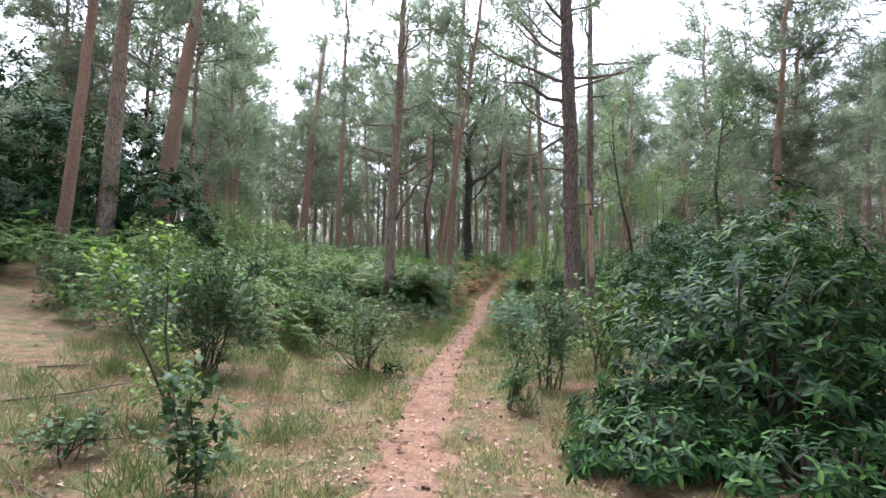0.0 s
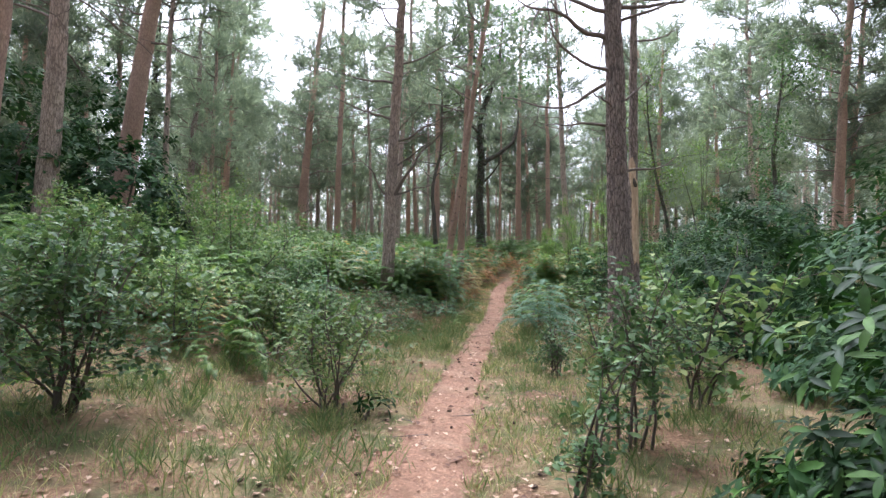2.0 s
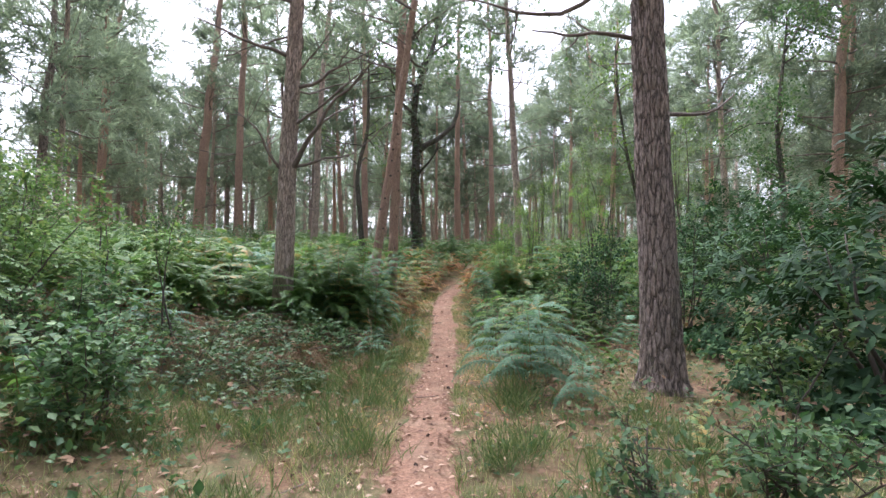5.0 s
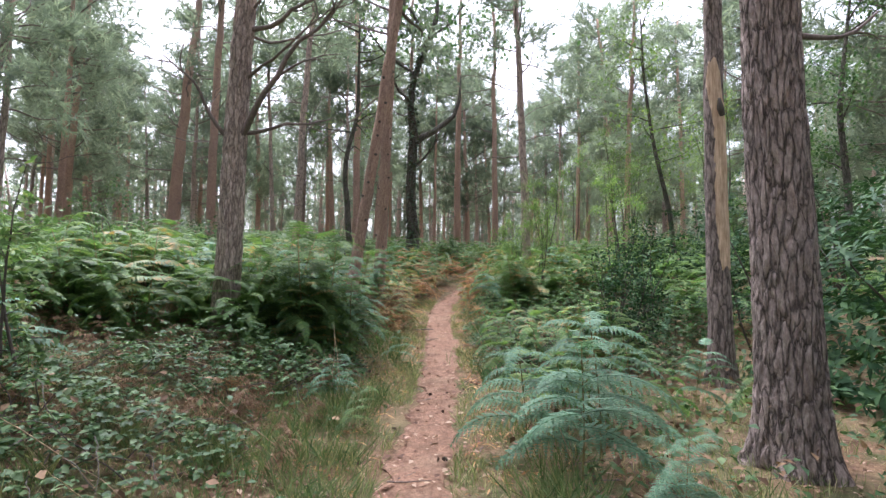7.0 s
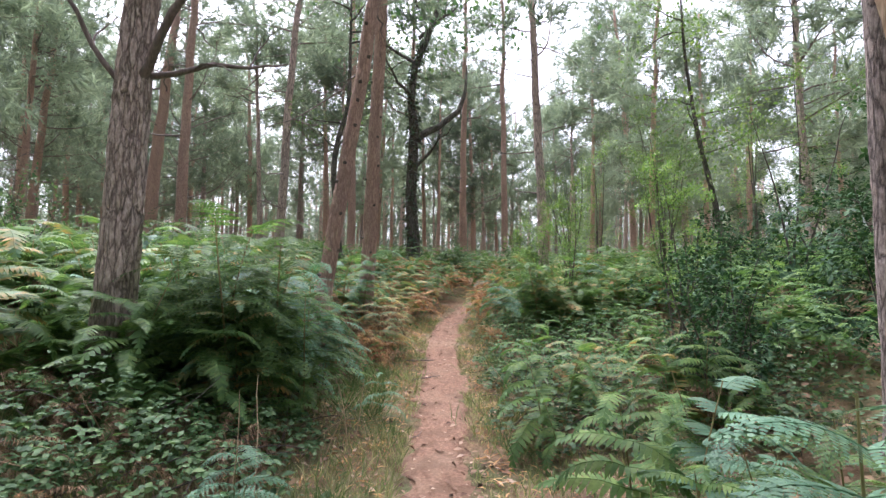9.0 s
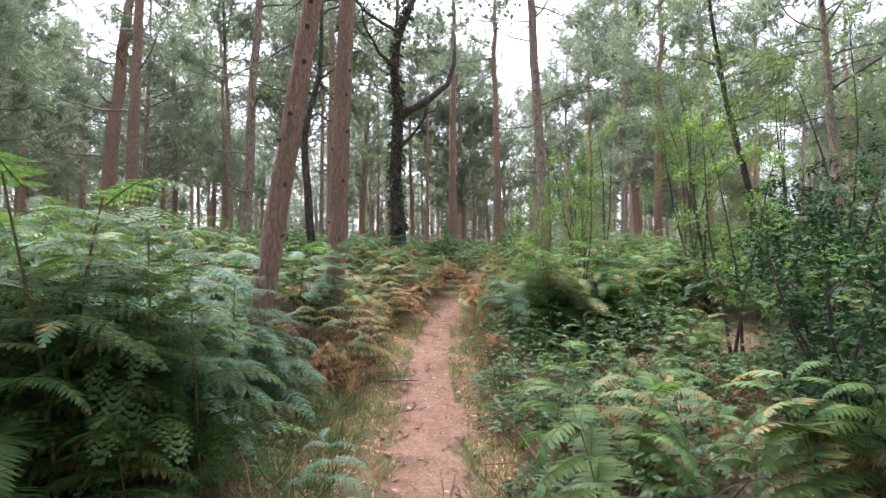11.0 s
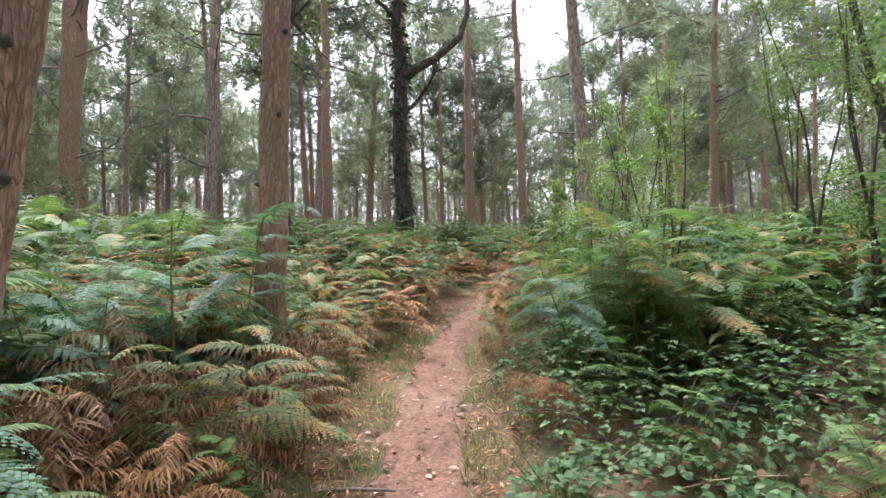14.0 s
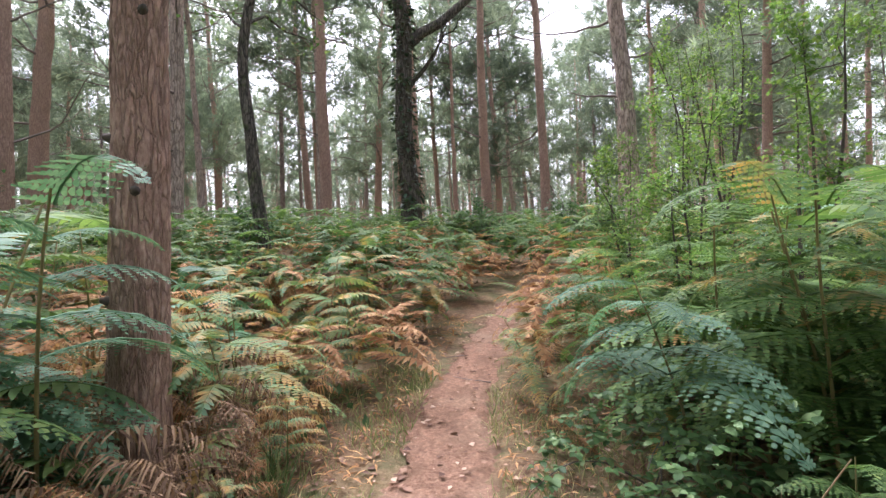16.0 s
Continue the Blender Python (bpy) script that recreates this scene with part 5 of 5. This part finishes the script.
tm, tp = frames_of(np.stack([tx, ty, ground_z(tx, ty) - 0.005], 1), unit(gr, n) * [0.7, 0.7, 0.1] + [0, 0, 0.9], unit(gr, n), np.repeat(gr.uniform(0.12, 0.34, len(tc)), per) * gr.uniform(0.5, 1.1, n))
tagged(new("grass_tufts", as_mesh("grass_tufts", [strew(LEAF_BLADE, tm, tp)], M_GRASS_GREEN, False)), "green tufts of taller woodland grass", "grass", kind="stuff")

# low green leaves that cover the floor away from the path
cx_, cy_ = gr.uniform(-8, 8, 60000), gr.uniform(9.5, 31, 60000)
coff = np.abs(cx_ - path_x(cy_))
dens = np.clip((coff - 0.5) * 0.9, 0, 1) * np.clip((cy_ - 9.5) * 0.35, 0, 1) * np.clip(0.62 + 0.7 * hum(cx_, cy_, 1.7, 6), 0.05, 1)
keep = gr.uniform(0, 1, 60000) < dens
cx_, cy_, coff = cx_[keep], cy_[keep], coff[keep]
n = len(cx_)
lift = gr.uniform(0, 1, n) ** 1.3 * np.clip(0.12 + 0.16 * (coff - 0.5), 0.05, 0.55) * (0.75 + 0.5 * hum(cx_, cy_, 2.9, 9))
cpos = np.stack([cx_, cy_, ground_z(cx_, cy_) + 0.01 + np.abs(lift)], 1)
cm, cp = frames_of(cpos, unit(gr, n) * [1, 1, 0.5], unit(gr, n) * 0.5 + [0, 0, 1.0], gr.uniform(0.045, 0.11, n))
sel = gr.uniform(0, 1, n) < np.interp(cy_, [12, 17, 20], [0.75, 0.62, 0.45])
tagged(new("ground_cover", as_mesh("ground_cover", [strew(LEAF_TINY, cm[sel], cp[sel])], M_SHRUB_DARK, False)), "low green undergrowth leaves under the bracken", "undergrowth", kind="stuff")
tagged(new("dead_undergrowth", as_mesh("dead_undergrowth", [strew(LEAF_TINY, cm[~sel], cp[~sel])], M_FERN_BROWN, False)), "withered brown undergrowth under the bracken", "undergrowth", kind="stuff")

lx, ly = gr.uniform(-7, 5, 62000), 1.5 + 26.5 * gr.uniform(0, 1, 62000) ** 1.45
wt = np.abs(lx - path_x(ly))
keep = gr.uniform(0, 1, 62000) < np.clip(1.3 - wt * 0.26, 0.15, 1)
lx, ly = lx[keep], ly[keep]
n = len(lx)
lp = np.stack([lx, ly, ground_z(lx, ly) + 0.012 + 0.02 * (np.abs(lx - path_x(ly)) < 0.36) + gr.uniform(0, 0.012, n)], 1)
lm, lpp = frames_of(lp, unit(gr, n) * [1, 1, 0.12], unit(gr, n) * 0.35 + [0, 0, 1.0], 0.012 + 0.07 * gr.uniform(0, 1, n) ** 2)
tagged(new("leaf_litter", as_mesh("leaf_litter", [strew(LEAF_TINY, lm, lpp)], M_LITTER, False)), "scattered small dry brown leaves and needles", "leaf litter", kind="stuff")


# shed bits of dead bracken along the path's edges
by = gr.uniform(13, 28, 5200)
bx = path_x(by) + gr.choice([-1, 1], 5200) * (0.36 + np.abs(gr.normal(size=5200)) * 0.45)
ok = gr.uniform(0, 1, 5200) < np.interp(by, [13, 19], [0.25, 1.0])
bx, by = bx[ok], by[ok]
n = len(bx)
bm_, bp = frames_of(np.stack([bx, by, ground_z(bx, by) + gr.uniform(0.02, 0.05, n)], 1), unit(gr, n) * [1, 1, 0.15], unit(gr, n) * 0.4 + [0, 0, 1.0], gr.uniform(0.03, 0.11, n))
bm_[:, :, 0] *= 0.5
tagged(new("bracken_litter", as_mesh("bracken_litter", [strew(LEAF_LONG_FAR, bm_, bp)], M_FERN_DEAD, False)), "shed orange-brown scraps of dead bracken", "litter", kind="stuff")


def cone_mesh(rng):
    """A pine cone: overlapping scales in rings round a core."""
    ch = [tube([(0, 0, 0), (0, 0.02, 0), (0, 0.045, 0)], [0.009, 0.013, 0.003], 7)]
    for ring in range(5):
        k = 7
        a = np.arange(k) / k * 6.283 + ring * 0.45
        rr = (0.010, 0.014, 0.014, 0.011, 0.006)[ring]
        base = np.stack([np.cos(a) * rr * 0.6, np.full(k, 0.006 + ring * 0.008), np.sin(a) * rr * 0.6], 1)
        d = np.stack([np.cos(a), np.full(k, 0.9), np.sin(a)], 1)
        m, pp = frames_of(base, d, np.tile([0, 1.0, 0], (k, 1)), np.full(k, 0.016))
        ch.append(strew(LEAF_SMALL, m, pp))
    return as_mesh("pine_cone", ch, M_CONE, False)


CONE = cone_mesh(gr)
for i in range(110):
    y = gr.uniform(2.5, 19)
    x = path_x(y) + gr.normal() * 0.85 - 0.4
    ob = new("pine_cone", CONE)
    ob.matrix_world = pose(x, y, gz(x, y) + (0.035 if abs(x - path_x(y)) < 0.3 else 0.015), gr.uniform(-25, 25), gr.uniform(0, 360), gr.uniform(0, 360)) @ Matrix.Scale(gr.uniform(0.6, 1.0), 4)
    tagged(ob, "small dark brown pine cone on the ground", "pine cone", "fallen pine cones")
for i in range(90):
    y = gr.uniform(2.5, 27)
    x = path_x(y) + gr.normal() * 1.3
    st = wander(gr, (0, 0, 0), (gr.normal(), gr.normal(), 0), gr.uniform(0.1, 0.5), 6, 0.12)
    st[:, 2] = np.abs(st[:, 2]) * 0.3
    ob = new("twig", as_mesh("twig", [tube(st, np.linspace(0.006, 0.002, 7), 5)], M_LIMB))
    ob.location = (x, y, gz(x, y) + 0.03)
    tagged(ob, "fallen dry brown twig on the ground", "twig", "fallen twigs")


# dry straw-coloured stalks left from last year
for i in range(70):
    y = gr.uniform(13.5, 26)
    x = path_x(y) + gr.choice([-1, 1]) * gr.uniform(0.75, 2.4)
    st = wander(gr, (0, 0, 0), (gr.normal() * 0.7, gr.normal() * 0.7, 1), gr.uniform(0.4, 1.0), 7, 0.07, -0.04)
    st[:, 2] = np.maximum(st[:, 2], 0)
    ob = new("dry_stalk", as_mesh("dry_stalk", [tube(st, np.linspace(0.005, 0.002, 8), 4, False)], M_STRAW))
    ob.location = (x, y, gz(x, y) - 0.01)
    tagged(ob, "dry straw-coloured bracken stalk, bent over", "stalk", "dry stalks")
for i, (x, y, ln, r, turn) in enumerate(((-3.6, 4.6, 0.9, 0.012, 20), (-3.0, 3.9, 0.55, 0.01, -15), (-4.4, 5.6, 1.2, 0.016, 40), (-5.0, 6.9, 1.0, 0.014, 10), (-2.6, 5.2, 0.5, 0.009, 60), (0.25, 5.4, 0.35, 0.01, 45), (-3.9, 3.7, 0.7, 0.012, 5), (-1.4, 15.2, 1.0, 0.012, 30), (-1.9, 14.0, 0.8, 0.01, -20), (0.75, 20.6, 0.7, 0.009, 20), (0.9, 21.9, 0.5, 0.016, 8))):
    st = wander(gr, (0, 0, 0), (1, 0, 0), ln, 9, 0.1)
    st[:, 2] = 0.01 + np.abs(st[:, 2]) * 0.25
    ob = new("fallen_branch", as_mesh("fallen_branch", [tube(st, np.linspace(r, r * 0.45, 10), 7), tube(wander(gr, st[5], (0.7, 0.6, 0.15), ln * 0.3, 4, 0.1), np.linspace(r * 0.5, r * 0.2, 5), 5)], M_LIMB))
    ob.matrix_world = pose(x, y, gz(x, y) + 0.01, 0, 0, turn)
    tagged(ob, "fallen dead branch lying on the litter", "branch", "fallen branches")
